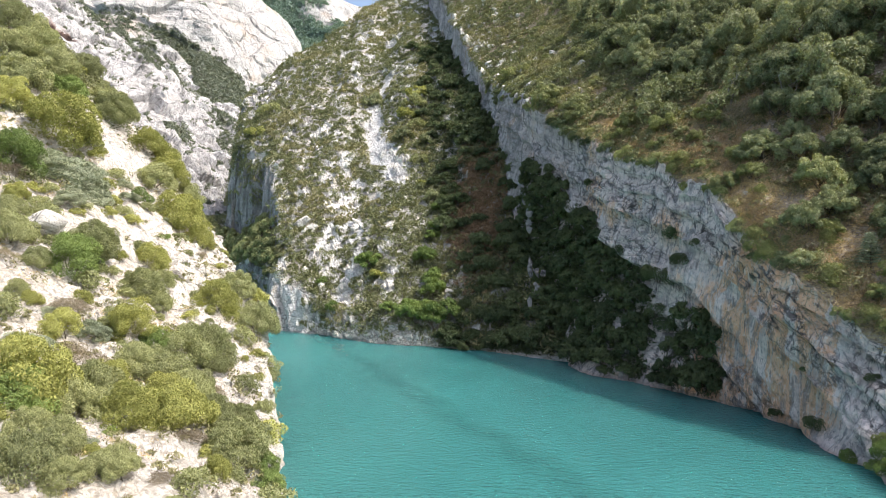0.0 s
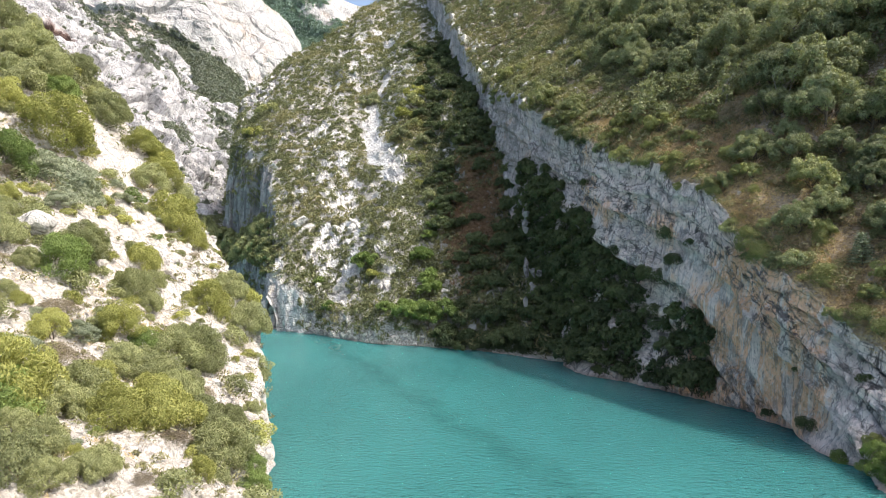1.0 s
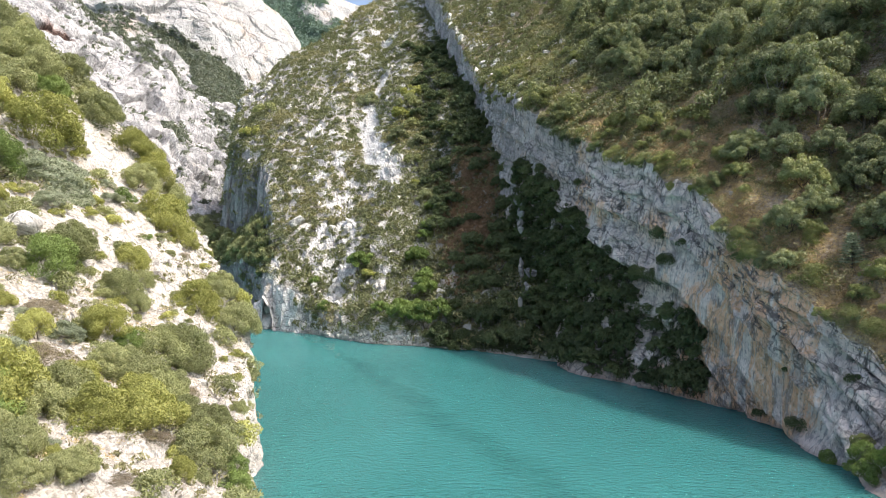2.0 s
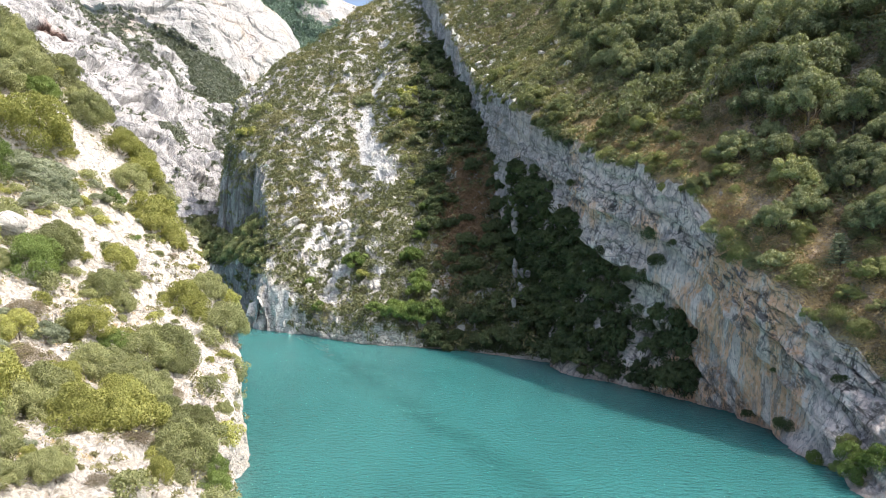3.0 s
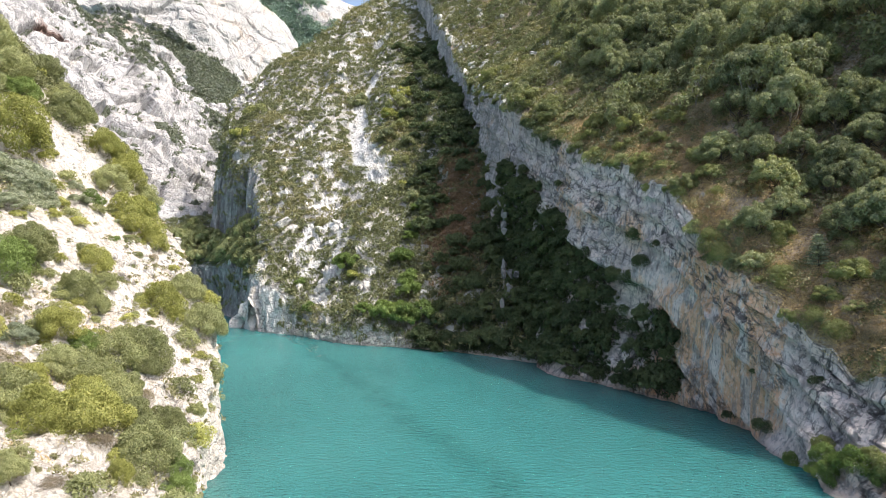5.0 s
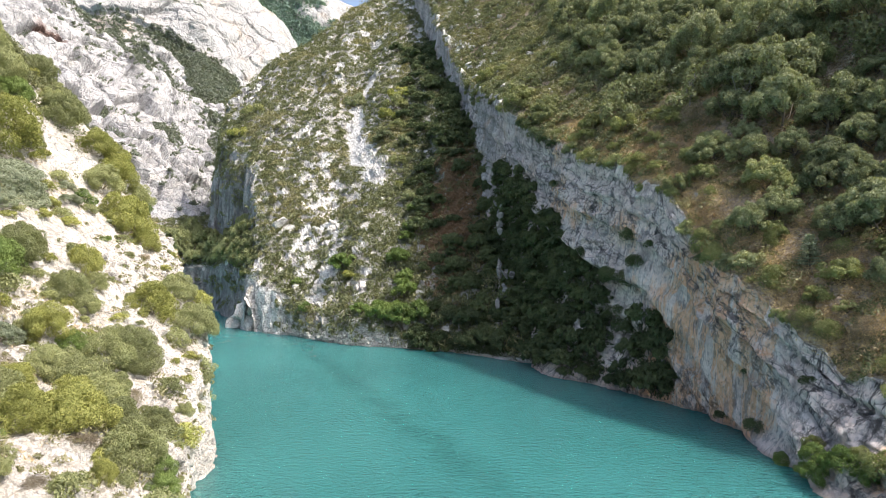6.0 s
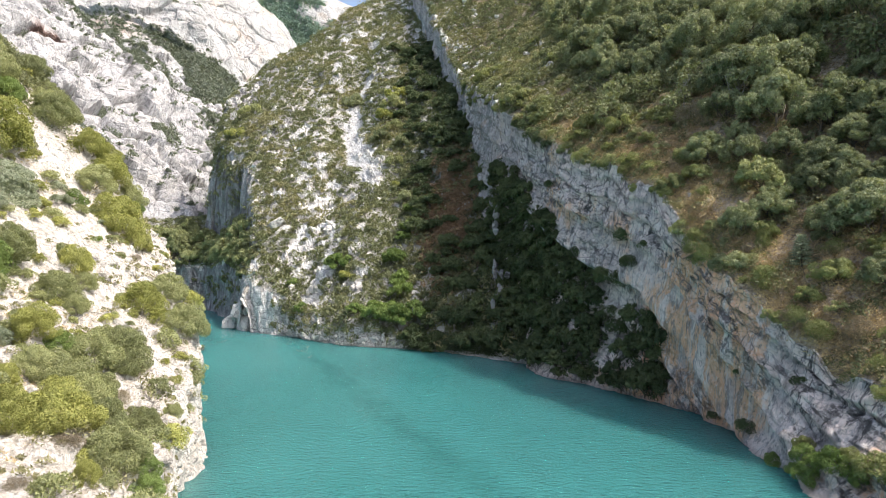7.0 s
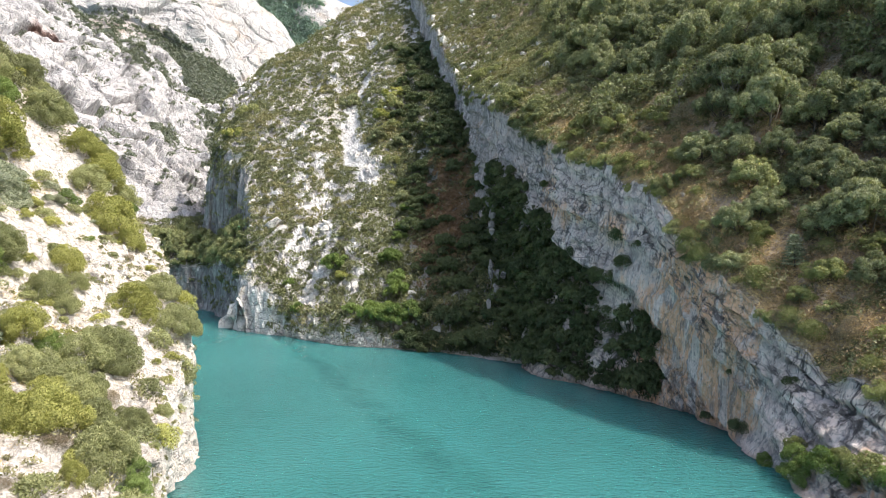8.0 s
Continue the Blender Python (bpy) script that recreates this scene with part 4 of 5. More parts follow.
def rock_fin():
    """A row of upright broken blocks, one leaning on the next."""
    gen = np.random.default_rng(111)
    vs, fs, k = [], [], 0
    t = np.linspace(0, 1, len(FIN))
    for s in np.concatenate([np.linspace(0.05, 0.28, 11), np.linspace(0.5, 0.72, 10), np.linspace(0.84, 1.0, 9)]):
        at = np.array([np.interp(s, t, [r[c] for r in FIN]) for c in range(3)]) + gen.normal(size=3) * np.array([0.85, 0.7, 0.8]) + np.array([0, 0.8, -0.9])
        v, f = stone_shape(int(600 + gen.integers(40)), 3, 1.0)
        v = v * np.array([0.85, 0.9, 2.4]) * (0.65 + 0.8 * gen.random() ** 1.5)
        v = v @ np.array(Euler((gen.normal() * 0.2, -0.12 + gen.normal() * 0.15, gen.random() * 6)).to_matrix()).T
        vs.append(v + at)
        fs.append(f + k)
        k += len(v)
    return np.concatenate(vs), np.concatenate(fs)


tagged(new("rock_fin", raw_mesh("rock_fin", *rock_fin(), FIN_ROCK, False)), "narrow pale fin of limestone rising through the dark trees", "rock", kind="structure")

# ---------------------------------------------------------------- left bank: bushes (x, y, radius)
gen = np.random.default_rng(11)
box_kinds = [make_bush("box_bush", 100 + i, LEAF_BOX, 20000, 0.033, 0.95, "yellow-green rounded box bush on pale stony ground", "bush", 70, 0.20, split=True) for i in range(3)]
olive_kinds = [make_bush("evergreen_bush", 110 + i, LEAF_OLIVE, 20000, 0.033, 0.9, "olive-green evergreen bush with grey-green leaves on scree", "bush", 70, 0.20, split=True) for i in range(3)]
juniper_kinds = [make_bush("juniper", 120 + i, LEAF_JUNIPER, 16000, 0.036, 0.7, "low spreading grey-green juniper on a stony slope", "bush", 60, 0.2, split=True) for i in range(2)]
green_kinds = [make_bush("leafy_bush", 130 + i, LEAF_GREEN, 15000, 0.036, 1.0, "fresh bright green leafy bush on pale stony ground", "bush", 60, 0.21, split=True) for i in range(2)]
dry_kinds = [make_bush("dry_bush", 140 + i, LEAF_DRY, 6000, 0.034, 0.75, "dry grey-brown leafless brushwood on a stony slope", "bush", 30, 0.3, split=True) for i in range(2)]
small_kinds = [make_bush("small_bush", 150 + i, m, 1500, 0.098, 0.85, "small olive-green bush among pale stones", "bush", 26, 0.3) for i, m in enumerate((LEAF_BOX, LEAF_OLIVE, LEAF_OLIVE, LEAF_JUNIPER, LEAF_BOX, LEAF_GREEN))]
LEFT_BOX = [(-58.7, 85.7, 4.2), (-45.9, 95.4, 3.3), (-43, 94.7, 1.9), (-42, 78.1, 1.7), (-35.3, 80.4, 2.5), (-36.9, 62.5, 1.9), (-30.4, 49, 2), (-27.1, 50.9, 2.6), (-21.9, 45.5, 0.9), (-34.5, 53.9, 1.5), (-52.9, 104.8, 2.6), (-30.6, 56.8, 1.8),
            (-37.1, 46.3, 3.2), (-64.1, 84.2, 2.1), (-40.3, 57, 1.6), (-53.3, 70.2, 1.1), (-44, 58.2, 0.8), (-68.5, 90.4, 1.4), (-28.6, 41, 0.5), (-50.5, 101.5, 2.6), (-54, 101, 2.4)]
LEFT_OLIVE = [(-56.7, 89.2, 1.7), (-58.8, 100.2, 3), (-50.8, 97.3, 2.5), (-44.7, 69.7, 2.1), (-39.2, 70, 1.9), (-40.2, 76.6, 1.2), (-37.3, 70, 1.2), (-31, 83.5, 2.6), (-34.7, 58.5, 1.7), (-33.5, 59.5, 2), (-32.2, 64.9, 2.6), (-31.4, 68.9, 2.4),
              (-34.5, 50.5, 2.2), (-29.7, 58, 2.1), (-26.3, 55.3, 1.8), (-21.7, 50.5, 2.1), (-25.6, 61.3, 1.5), (-24.8, 66.5, 0.9), (-26.3, 39.8, 1.3), (-30.2, 60.9, 1.7), (-30.5, 66.9, 1.4), (-33.5, 69.4, 1.5), (-25.2, 61.7, 1.2), (-34.5, 86.5, 2.2),
              (-48.5, 104, 2)]
LEFT_UPPER = [(-66.6, 90, 3.2), (-66.7, 96.7, 3), (-70.1, 97.7, 3.2), (-71.9, 94, 2.7), (-49.5, 63.3, 2.1), (-52.5, 68.1, 1.6), (-46.7, 62.7, 1.2), (-29.7, 37, 1.6), (-30.3, 40.2, 1.4), (-27.9, 36.9, 1.2), (-32.4, 40.5, 1.2), (-33.7, 47.7, 2),
              (-32.9, 50.5, 1.7), (-26.8, 38.6, 1.1), (-45.6, 58.7, 0.9), (-51.5, 65.4, 1.4), (-71.7, 103, 2.3), (-67.8, 100.8, 2.5), (-68.2, 97.4, 2.2), (-70.2, 111.1, 2.4), (-66, 96.9, 1.7), (-78.2, 110.6, 1.8), (-67.2, 112, 1.9), (-63, 104, 2),
              (-60.5, 106, 2.2), (-75, 100, 2.8), (-32, 36, 1.5)]
LEFT_JUNIPER = [(-55, 81.4, 4), (-52.4, 80.9, 3), (-51.3, 75.5, 1.8), (-34.7, 88.1, 1.5), (-50.1, 87.8, 1.4), (-39.1, 59.5, 1.6), (-20, 49.3, 0.9), (-56.3, 78.8, 3), (-40.9, 52.9, 1.8), (-42.6, 58.5, 1), (-40.1, 53.5, 1.4)]
LEFT_GREEN = [(-44.2, 65.6, 2.3), (-34.8, 63.4, 1.4), (-20, 50.2, 1), (-19.2, 49, 1.1), (-57.8, 75.6, 2.8), (-36.8, 44.8, 2.4), (-63.7, 96.1, 2.3), (-74.7, 115.6, 1.8), (-64.5, 94.1, 1.5), (-46.5, 101.5, 1.3)]
LEFT_DRY = [(-41.6, 60.3, 1.5), (-37.8, 54.6, 2), (-25.4, 48.8, 1.1), (-28.5, 62.2, 1), (-30.6, 71.3, 0.7), (-40.9, 90.2, 0.9), (-24.4, 41.4, 0.8), (-48.2, 60.7, 0.9), (-57.1, 74.2, 1.6)]
LEFT_SMALL = [(-50.3, 84.1, 1.1), (-48.5, 89.8, 1), (-53, 90.5, 1.4), (-52.1, 90.1, 1), (-52.3, 86.7, 1.2), (-50.1, 91.1, 1.5), (-50.9, 80.9, 0.8), (-49.5, 76.5, 0.7), (-48.1, 79.3, 0.9), (-47.1, 83.2, 1.1), (-44.4, 86.8, 0.8), (-46.6, 91.7, 0.6),
              (-55.7, 89, 0.9), (-48.4, 93.2, 0.8), (-43.4, 72.6, 0.8), (-41, 83.9, 0.9), (-39.3, 94.1, 0.8), (-23.3, 43.8, 0.5), (-55.7, 90.2, 1), (-28.5, 76.8, 0.8), (-29.5, 75, 0.5), (-27.6, 77.6, 0.5), (-29.5, 42.4, 0.6), (-30.3, 46.6, 0.6),
              (-49.8, 81.4, 0.5), (-53.6, 75.6, 1), (-44.1, 69.8, 0.9), (-54.2, 73.9, 1), (-64.6, 87.1, 1.2), (-61.3, 85.7, 1.1), (-47.6, 66.8, 1.1)]
for kinds, table, group, high in ((box_kinds, LEFT_BOX, "bushes on the left bank", (1.1, 1.4)), (olive_kinds, LEFT_OLIVE + LEFT_UPPER, "bushes on the left bank", (1.05, 1.4)),
                                  (juniper_kinds, LEFT_JUNIPER, "bushes on the left bank", (0.7, 0.9)), (green_kinds, LEFT_GREEN, "bushes on the left bank", (0.9, 1.15)),
                                  (dry_kinds, LEFT_DRY, "bushes on the left bank", (0.7, 0.9))):
    plant_all(kinds, [on_sheet(LEFT, x, y) - np.array([0, 0, 0.2 * r]) for x, y, r in table], [r * 1.22 for *_, r in table], gen, group, high, 10.0)

fill = (LEFT[..., 2] > 5) & (LEFT[..., 1] > 36) & (LEFT[..., 1] < 112) & (LEFT[..., 0] > -84)
p, n = pick(LEFT, fill * (0.25 + step(-0.05, 0.3, fbm(LEFT / 13, 3, 199)) + 1.5 * step(-60, -68, LEFT[..., 0]) + 3.0 * step(82, 70, LEFT[..., 1]) * (LEFT[..., 0] > -46)), 900, gen)
taken = np.array([on_sheet(LEFT, x, y) for t in (LEFT_BOX, LEFT_OLIVE, LEFT_UPPER, LEFT_JUNIPER, LEFT_GREEN, LEFT_DRY, LEFT_SMALL) for x, y, _ in t])
r = 0.5 + 1.3 * gen.random(len(p)) ** 1.5
free = np.array([np.min(np.linalg.norm(taken - q, axis=1)) > 1.1 + 0.5 * a for q, a in zip(p, r)])
k = spaced(p[free], r[free] * 1.3)[:230]
plant_all(small_kinds, [on_sheet(LEFT, x, y) - np.array([0, 0, 0.2 * r]) for x, y, r in LEFT_SMALL], [r * 1.15 for *_, r in LEFT_SMALL], gen, "small bushes on the left bank", (0.8, 1.05), 10.0)
more_kinds = [make_bush("small_bush", 160 + i, m, 1500, 0.098, 0.85, "small olive-green bush among pale stones", "bush", 26, 0.3) for i, m in enumerate((LEAF_BOX, LEAF_OLIVE, LEAF_OLIVE))]
plant_all(more_kinds, p[free][k] - np.array([0, 0, 0.2]) * r[free][k][:, None], r[free][k], gen, "small bushes on the left bank", (0.85, 1.15), 10.0)

# ---------------------------------------------------------------- left bank: low cushions, dry grass, scree
above = (LEFT[..., 2] > 3) & (LEFT[..., 0] > -95) & (LEFT[..., 1] < 125)
bushy = step(0.0, 0.5, fbm(LEFT / 16, 3, 201))
p, n = pick(LEFT, above * (0.4 + bushy) * (1.0 + 1.2 * step(-52, -62, LEFT[..., 0])), 2300, gen)
r = 0.25 + 0.8 * gen.random(len(p)) ** 2.5
k = spaced(p, r * 1.3)
scrub("low_cushions", p[k], n[k], r[k], SCRUB_WARM, 0.2, 56, "small yellow-green cushion shrubs dotted over pale scree", "shrubs", gen)
upper = above * step(-57, -66, LEFT[..., 0] + 4 * fbm(LEFT / 9, 2, 203)) * (LEFT[..., 1] > 60)
p, n = pick(LEFT, upper + 0.0, 1300, gen)
r = 1.0 + 1.4 * gen.random(len(p))
k = spaced(p, r * 1.0)
scrub("upper_thicket", p[k], n[k], r[k], SCRUB, 0.2, 180, "olive-green thicket of low shrubs on the upper stony slope", "shrubs", gen)
p, n = pick(LEFT, above * step(0.1, 0.6, fbm(LEFT / 9, 3, 207)), 2600, gen)
scrub("dry_tufts", p, n, 0.15 + 0.2 * gen.random(len(p)), SCRUB_DRY, 0.12, 16, "straw-coloured dry grass tufts among pale stones", "grass", gen, 1.0)
shapes = [stone_shape(300 + i, 1) for i in range(8)]
p, n = pick(LEFT, above * step(-0.3, 0.4, fbm(LEFT / 12, 3, 211)) + 0.15, 6000, gen)
stones("scree", p, 0.07 + 0.30 * gen.random(len(p)) ** 3, shapes, STONE, "loose pale limestone scree scattered over the slope", gen)
p, n = pick(LEFT, (LEFT[..., 2] > 11) * above * (0.2 + (np.abs(LEFT[..., 0] - along(LEFT[..., 1], LEFT_RIM, 1)) < 8)), 420, gen)
stones("broken_blocks", p, 0.3 + 0.6 * gen.random(len(p)) ** 2, [stone_shape(320 + i, 2) for i in range(6)], STONE, "broken pale limestone blocks along the sunlit rim", gen)
v, f = stone_shape(340, 4, 0.3)
boulder = tagged(new("boulder", raw_mesh("boulder", v * np.array([2.6, 2.2, 2.2]), f, STONE, True)), "large rounded white boulder resting on the scree", "boulder")
boulder.location = on_sheet(LEFT, -49, 67) + np.array([0, 0, 0.5])

# ---------------------------------------------------------------- centre hill: scrub, scree chute, outcrops
gen = np.random.default_rng(13)
rib_x = np.interp(HILL[..., 1], [205, 230, 330, 360], [2, -1, -17, -22])
off_rib = 1 - (HILL[..., 0] > rib_x - 1.5) * (HILL[..., 0] < rib_x + 0.8) * (HILL[..., 1] > 222) * (HILL[..., 1] < 300)
gully = step(-16, 2, HILL[..., 0] + (HILL[..., 1] - 200) * 0.10)
dryland = np.exp(-(((HILL[..., 0] - 4.5) / 9) ** 2 + ((HILL[..., 1] - 206) / 26) ** 2) ** 2)
shown = (HILL[..., 2] > 1.5) & (HILL[..., 0] < 26) & (HILL[..., 1] < 500) & (HILL[..., 0] > -175)
bare = bare_spots(HILL)
steep = (np.abs(grid_normals(HILL)[..., 2]) < 0.42) & (HILL[..., 2] < 62 + 10 * fbm(HILL / 12, 3, 271)) & (HILL[..., 0] < -53)
naked = np.exp(-np.maximum(0, HILL_D - 1) / 5.5)[None, :] * step(-48, -55, HILL[..., 0]) * step(-72, -66, HILL[..., 0])
keep = shown * off_rib * (1 - 0.9 * steep) * (1 - 0.93 * bare) * (1 - 0.97 * step(0.2, 0.5, naked)) * off_line(HILL, CHUTE, 3.8) * off_line(HILL, CHUTE_LOW, 2.6)
p, n = pick(HILL, keep * (1 - 0.9 * dryland) * (1 + 0.8 * step(330, 220, HILL[..., 1])), 17000, gen)
r = 1.1 + 1.9 * gen.random(len(p)) ** 1.7
k = spaced(p, r * 0.78)
warm = fbm(p[k] / 22, 3, 229) + 0.3 * gen.normal(size=len(k)) > 0.45
scrub("hillside_scrub", p[k][~warm], n[k][~warm], r[k][~warm], SCRUB, 0.40, 80, "olive-green scrub covering the steep limestone hill", "shrubs", gen)
scrub("hillside_warm_scrub", p[k][warm], n[k][warm], r[k][warm], SCRUB_WARM, 0.40, 80, "yellowish scrub among the white rocks of the hill", "shrubs", gen)
p, n = pick(HILL, shown * dryland, 900, gen)
scrub("rusty_brushwood", p, n, 0.9 + 0.8 * gen.random(len(p)), SCRUB_RUST, 0.34, 60, "rust-brown dry brushwood in the shaded gully", "shrubs", gen)
shapes = [stone_shape(360 + i, 2, 1.0) for i in range(9)]
p, n = pick(HILL, shown * (0.16 + bare) * (1 - gully) * (1 - steep) * (HILL[..., 1] < 470), 2200, gen)
r = 0.5 + 1.8 * gen.random(len(p)) ** 2.0
stones("white_outcrops", p, r, [(v * np.array([0.8, 0.7, 1.5]), f) for v, f in shapes], STONE, "white limestone outcrops breaking through the scrub", gen, 0.3)
p, n = pick(HILL, shown * (1 - off_line(HILL, CHUTE, 2.2) * off_line(HILL, CHUTE_LOW, 1.6)) + 0.0, 900, gen)
stones("chute_scree", p, 0.1 + 0.25 * gen.random(len(p)), [stone_shape(350 + i, 1) for i in range(4)], STONE, "pale scree running down a narrow chute", gen, 0.3)
p, n = pick(HILL, (HILL[..., 2] > -0.3) * (HILL[..., 2] < 2.2) * (HILL[..., 0] > -50) * (HILL[..., 0] < -8) + 0.0, 320, gen)
stones("shore_stones", p, 0.3 + 0.8 * gen.random(len(p)) ** 2, shapes, STONE, "pale broken stones along the waterline", gen, 0.25)
for q, size, seed in ((on_sheet(HILL, -58.7, 231), 4.2, 381), (on_sheet(HILL, -55.5, 228.5), 3.2, 382), (on_sheet(HILL, -46, 204), 2.4, 383), (np.array([-69.0, 218.5, 3.0]), 6.0, 384), (np.array([-67.5, 214.5, 5.5]), 4.8, 385), (np.array([-64.0, 211.0, 2.0]), 5.4, 386), (np.array([-64.5, 212.5, 6.5]), 4.2, 387)):
    v, f = stone_shape(seed, 4, 0.9)
    ob = tagged(new("rock_outcrop", raw_mesh("rock_outcrop", v * size * np.array([1.1, 0.7, 0.9]), f, STONE, False)), "big white fissured limestone outcrop in the scrub", "rock")
    ob.matrix_basis = pose(*[float(a) for a in q], 20, 35, 25 * seed)

# ---------------------------------------------------------------- trees of the gully and the shore
gen = np.random.default_rng(17)
gully_kinds = [make_tree("gully_tree", 400 + i, LEAF_SHADED, 1300, 0.18, "dark green broadleaf tree in the shaded gully") for i in range(4)]
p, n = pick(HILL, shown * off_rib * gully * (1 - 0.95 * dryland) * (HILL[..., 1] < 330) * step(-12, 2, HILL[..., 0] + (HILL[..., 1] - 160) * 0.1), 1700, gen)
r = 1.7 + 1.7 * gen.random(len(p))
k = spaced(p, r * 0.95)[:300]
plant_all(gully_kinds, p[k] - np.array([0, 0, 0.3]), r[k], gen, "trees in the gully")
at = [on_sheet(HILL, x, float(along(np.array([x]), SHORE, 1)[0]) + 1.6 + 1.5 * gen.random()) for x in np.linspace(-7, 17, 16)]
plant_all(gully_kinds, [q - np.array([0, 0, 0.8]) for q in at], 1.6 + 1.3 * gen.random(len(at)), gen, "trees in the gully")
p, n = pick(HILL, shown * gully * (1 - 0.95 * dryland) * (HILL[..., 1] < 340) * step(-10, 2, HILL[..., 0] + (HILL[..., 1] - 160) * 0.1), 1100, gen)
scrub("gully_thicket", p, n, 1.0 + 1.2 * gen.random(len(p)), THICKET_SHADED, 0.34, 60, "dark green thicket filling the shaded gully", "shrubs", gen, 0.9)
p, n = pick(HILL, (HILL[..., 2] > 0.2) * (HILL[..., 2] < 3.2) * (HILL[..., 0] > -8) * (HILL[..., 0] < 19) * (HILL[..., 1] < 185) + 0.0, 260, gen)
scrub("shore_thicket", p, n, 0.6 + 0.7 * gen.random(len(p)), THICKET_SHADED, 0.3, 50, "dark green thicket along the shaded shore", "shrubs", gen, 0.8)
fresh_kinds = [make_tree("fresh_green_tree", 420 + i, LEAF_GREEN, 2200, 0.14, "bright green broadleaf tree by the shore") for i in range(2)]
FRESH = [(-31, 200.1, 3.6), (-9.6, 186.4, 2.6), (-8.9, 205.5, 2.4), (-10.5, 202.1, 2.4), (-12.7, 194, 3.2), (-9.4, 181.3, 3.2), (-15.9, 173.9, 3.4), (-9.6, 172.4, 3.8), (-5, 172.7, 3.4), (-12, 177, 2.6), (-9.3, 214.2, 2.3), (-46, 204, 1.7), (-41, 192, 2.0), (-22, 178, 2.0)]
HILLSIDE = [(-97, 322.8, 5.4), (-100.1, 310, 4.8), (-42.4, 306.2, 4.6), (-21.5, 283.4, 4.4), (-14.6, 254.2, 3.8), (-23.5, 277.9, 4.0), (-24.3, 260.6, 3.8), (-20.6, 288.9, 4.2), (-26.7, 195.3, 2.4), (-17, 244, 3.4), (-13, 232, 3.0), (-19, 268, 3.6), (-11, 222, 2.8)]
plant_all(fresh_kinds, [on_sheet(HILL, x, y) - np.array([0, 0, 0.4]) for x, y, _ in FRESH], [s for *_, s in FRESH], gen, "bright trees by the shore")
hillside_kinds = [make_tree("hillside_tree", 430 + i, m, 2000, 0.12, "rounded olive-green tree on the limestone hill", trunk=0.3) for i, m in enumerate((LEAF_OLIVE, LEAF_BOX, LEAF_OAK))]
plant_all(hillside_kinds, [on_sheet(HILL, x, y) - np.array([0, 0, 0.4 * r]) for x, y, r in HILLSIDE], [r for *_, r in HILLSIDE], gen, "trees of the limestone hill")
side_y = np.interp(HILL[..., 0], [r[0] for r in UPPER_CLIFF], [r[1] for r in UPPER_CLIFF])
bench = (HILL[..., 2] > 12) * (HILL[..., 0] < -67) * (HILL[..., 0] > -150) * (HILL[..., 1] < side_y - 2) * (HILL[..., 2] < 50) * ~steep
p, n = pick(HILL, bench + 0.0, 900, gen)
r = 2.0 + 1.9 * gen.random(len(p))
k = spaced(p, r * 1.15)[:110]
bench_kinds = [make_tree("cliff_tree", 440 + i, LEAF_OLIVE, 1800, 0.15, "dark olive tree clinging to the shaded cliff") for i in range(2)]
plant_all(bench_kinds, p[k] - np.array([0, 0, 0.4]), r[k], gen, "trees on the cliff bench", (1.0, 1.5))

# ---------------------------------------------------------------- right bank: woods, edge scrub, wall plants
gen = np.random.default_rng(19)
TRAIL = [(43.2, 108), (45.5, 100), (48, 95), (50.5, 88), (52, 80)]
cols = np.arange(RIGHT.shape[1])
slope = cols >= WALL_COLS
w_of = np.concatenate([np.zeros(WALL_COLS), RIGHT_W])[None, :] + 0 * RIGHT[..., 0]
y_of = RIGHT_Y[:, None] + 0 * w_of
wood_from = 7 + np.maximum(0, y_of - 140) * 0.2 + 4 * fbm(RIGHT / 14, 2, 233)
wood = slope * step(0, 6, w_of - wood_from) * (y_of > 40) * (y_of < 330) * (w_of < 120)
OAKS_LOW = [(55.9, 116.5, 4.7), (59.9, 110.6, 4.8), (58.8, 105, 4.1), (53, 112.6, 3.2), (64.7, 99.8, 4.5), (62.2, 100, 3.4), (67.9, 100.6, 2.8), (52.2, 102.9, 2.6), (56.4, 99.1, 2.5), (48, 107.9, 3), (59, 93.4, 2.8),
            (64.5, 94.2, 2.9), (58.7, 95.8, 2.2), (60.6, 90.9, 2.4), (71.6, 113.5, 4.4), (73, 108.2, 3.6), (51.2, 93.7, 2.4), (55.7, 85.7, 2.7), (56.8, 92.6, 2.3), (57.7, 85.4, 2.4), (59.3, 82.1, 3.5), (56.2, 76.4, 2),
            (65.9, 117.8, 4), (63.7, 123.7, 5.2), (51.5, 94.1, 1.9)]
OAKS_HIGH = [(54.7, 154.3, 5.3), (58.3, 139.9, 4.9), (61.8, 155, 4.4), (66.9, 139.7, 4.4), (51.1, 144.3, 3.9), (57.2, 134.3, 3.2), (52, 154.4, 3.6), (48, 210, 5.1), (44.4, 179.9, 4.8), (48.5, 169, 4.6), (54, 164.8, 4.1),
             (51.1, 186.8, 5.1), (56.1, 176.4, 4.4), (43.8, 165.4, 3.8), (44.9, 158.7, 3), (48.6, 152.3, 3.8), (44.8, 222.2, 4.7), (41.4, 173.8, 3), (66, 149, 3.8), (59.8, 164.9, 4.1)]
PALE_OAKS = [(71.5, 128.9, 2.2), (70.7, 112.9, 2), (66.2, 110.3, 3.1), (51.9, 98, 2.8), (53.9, 94.7, 2.1), (68.6, 104.3, 1.8), (41.7, 107.7, 1.9), (22.8, 180.2, 3.7), (28.8, 167.9, 3.1), (29.5, 163.2, 2.1)]
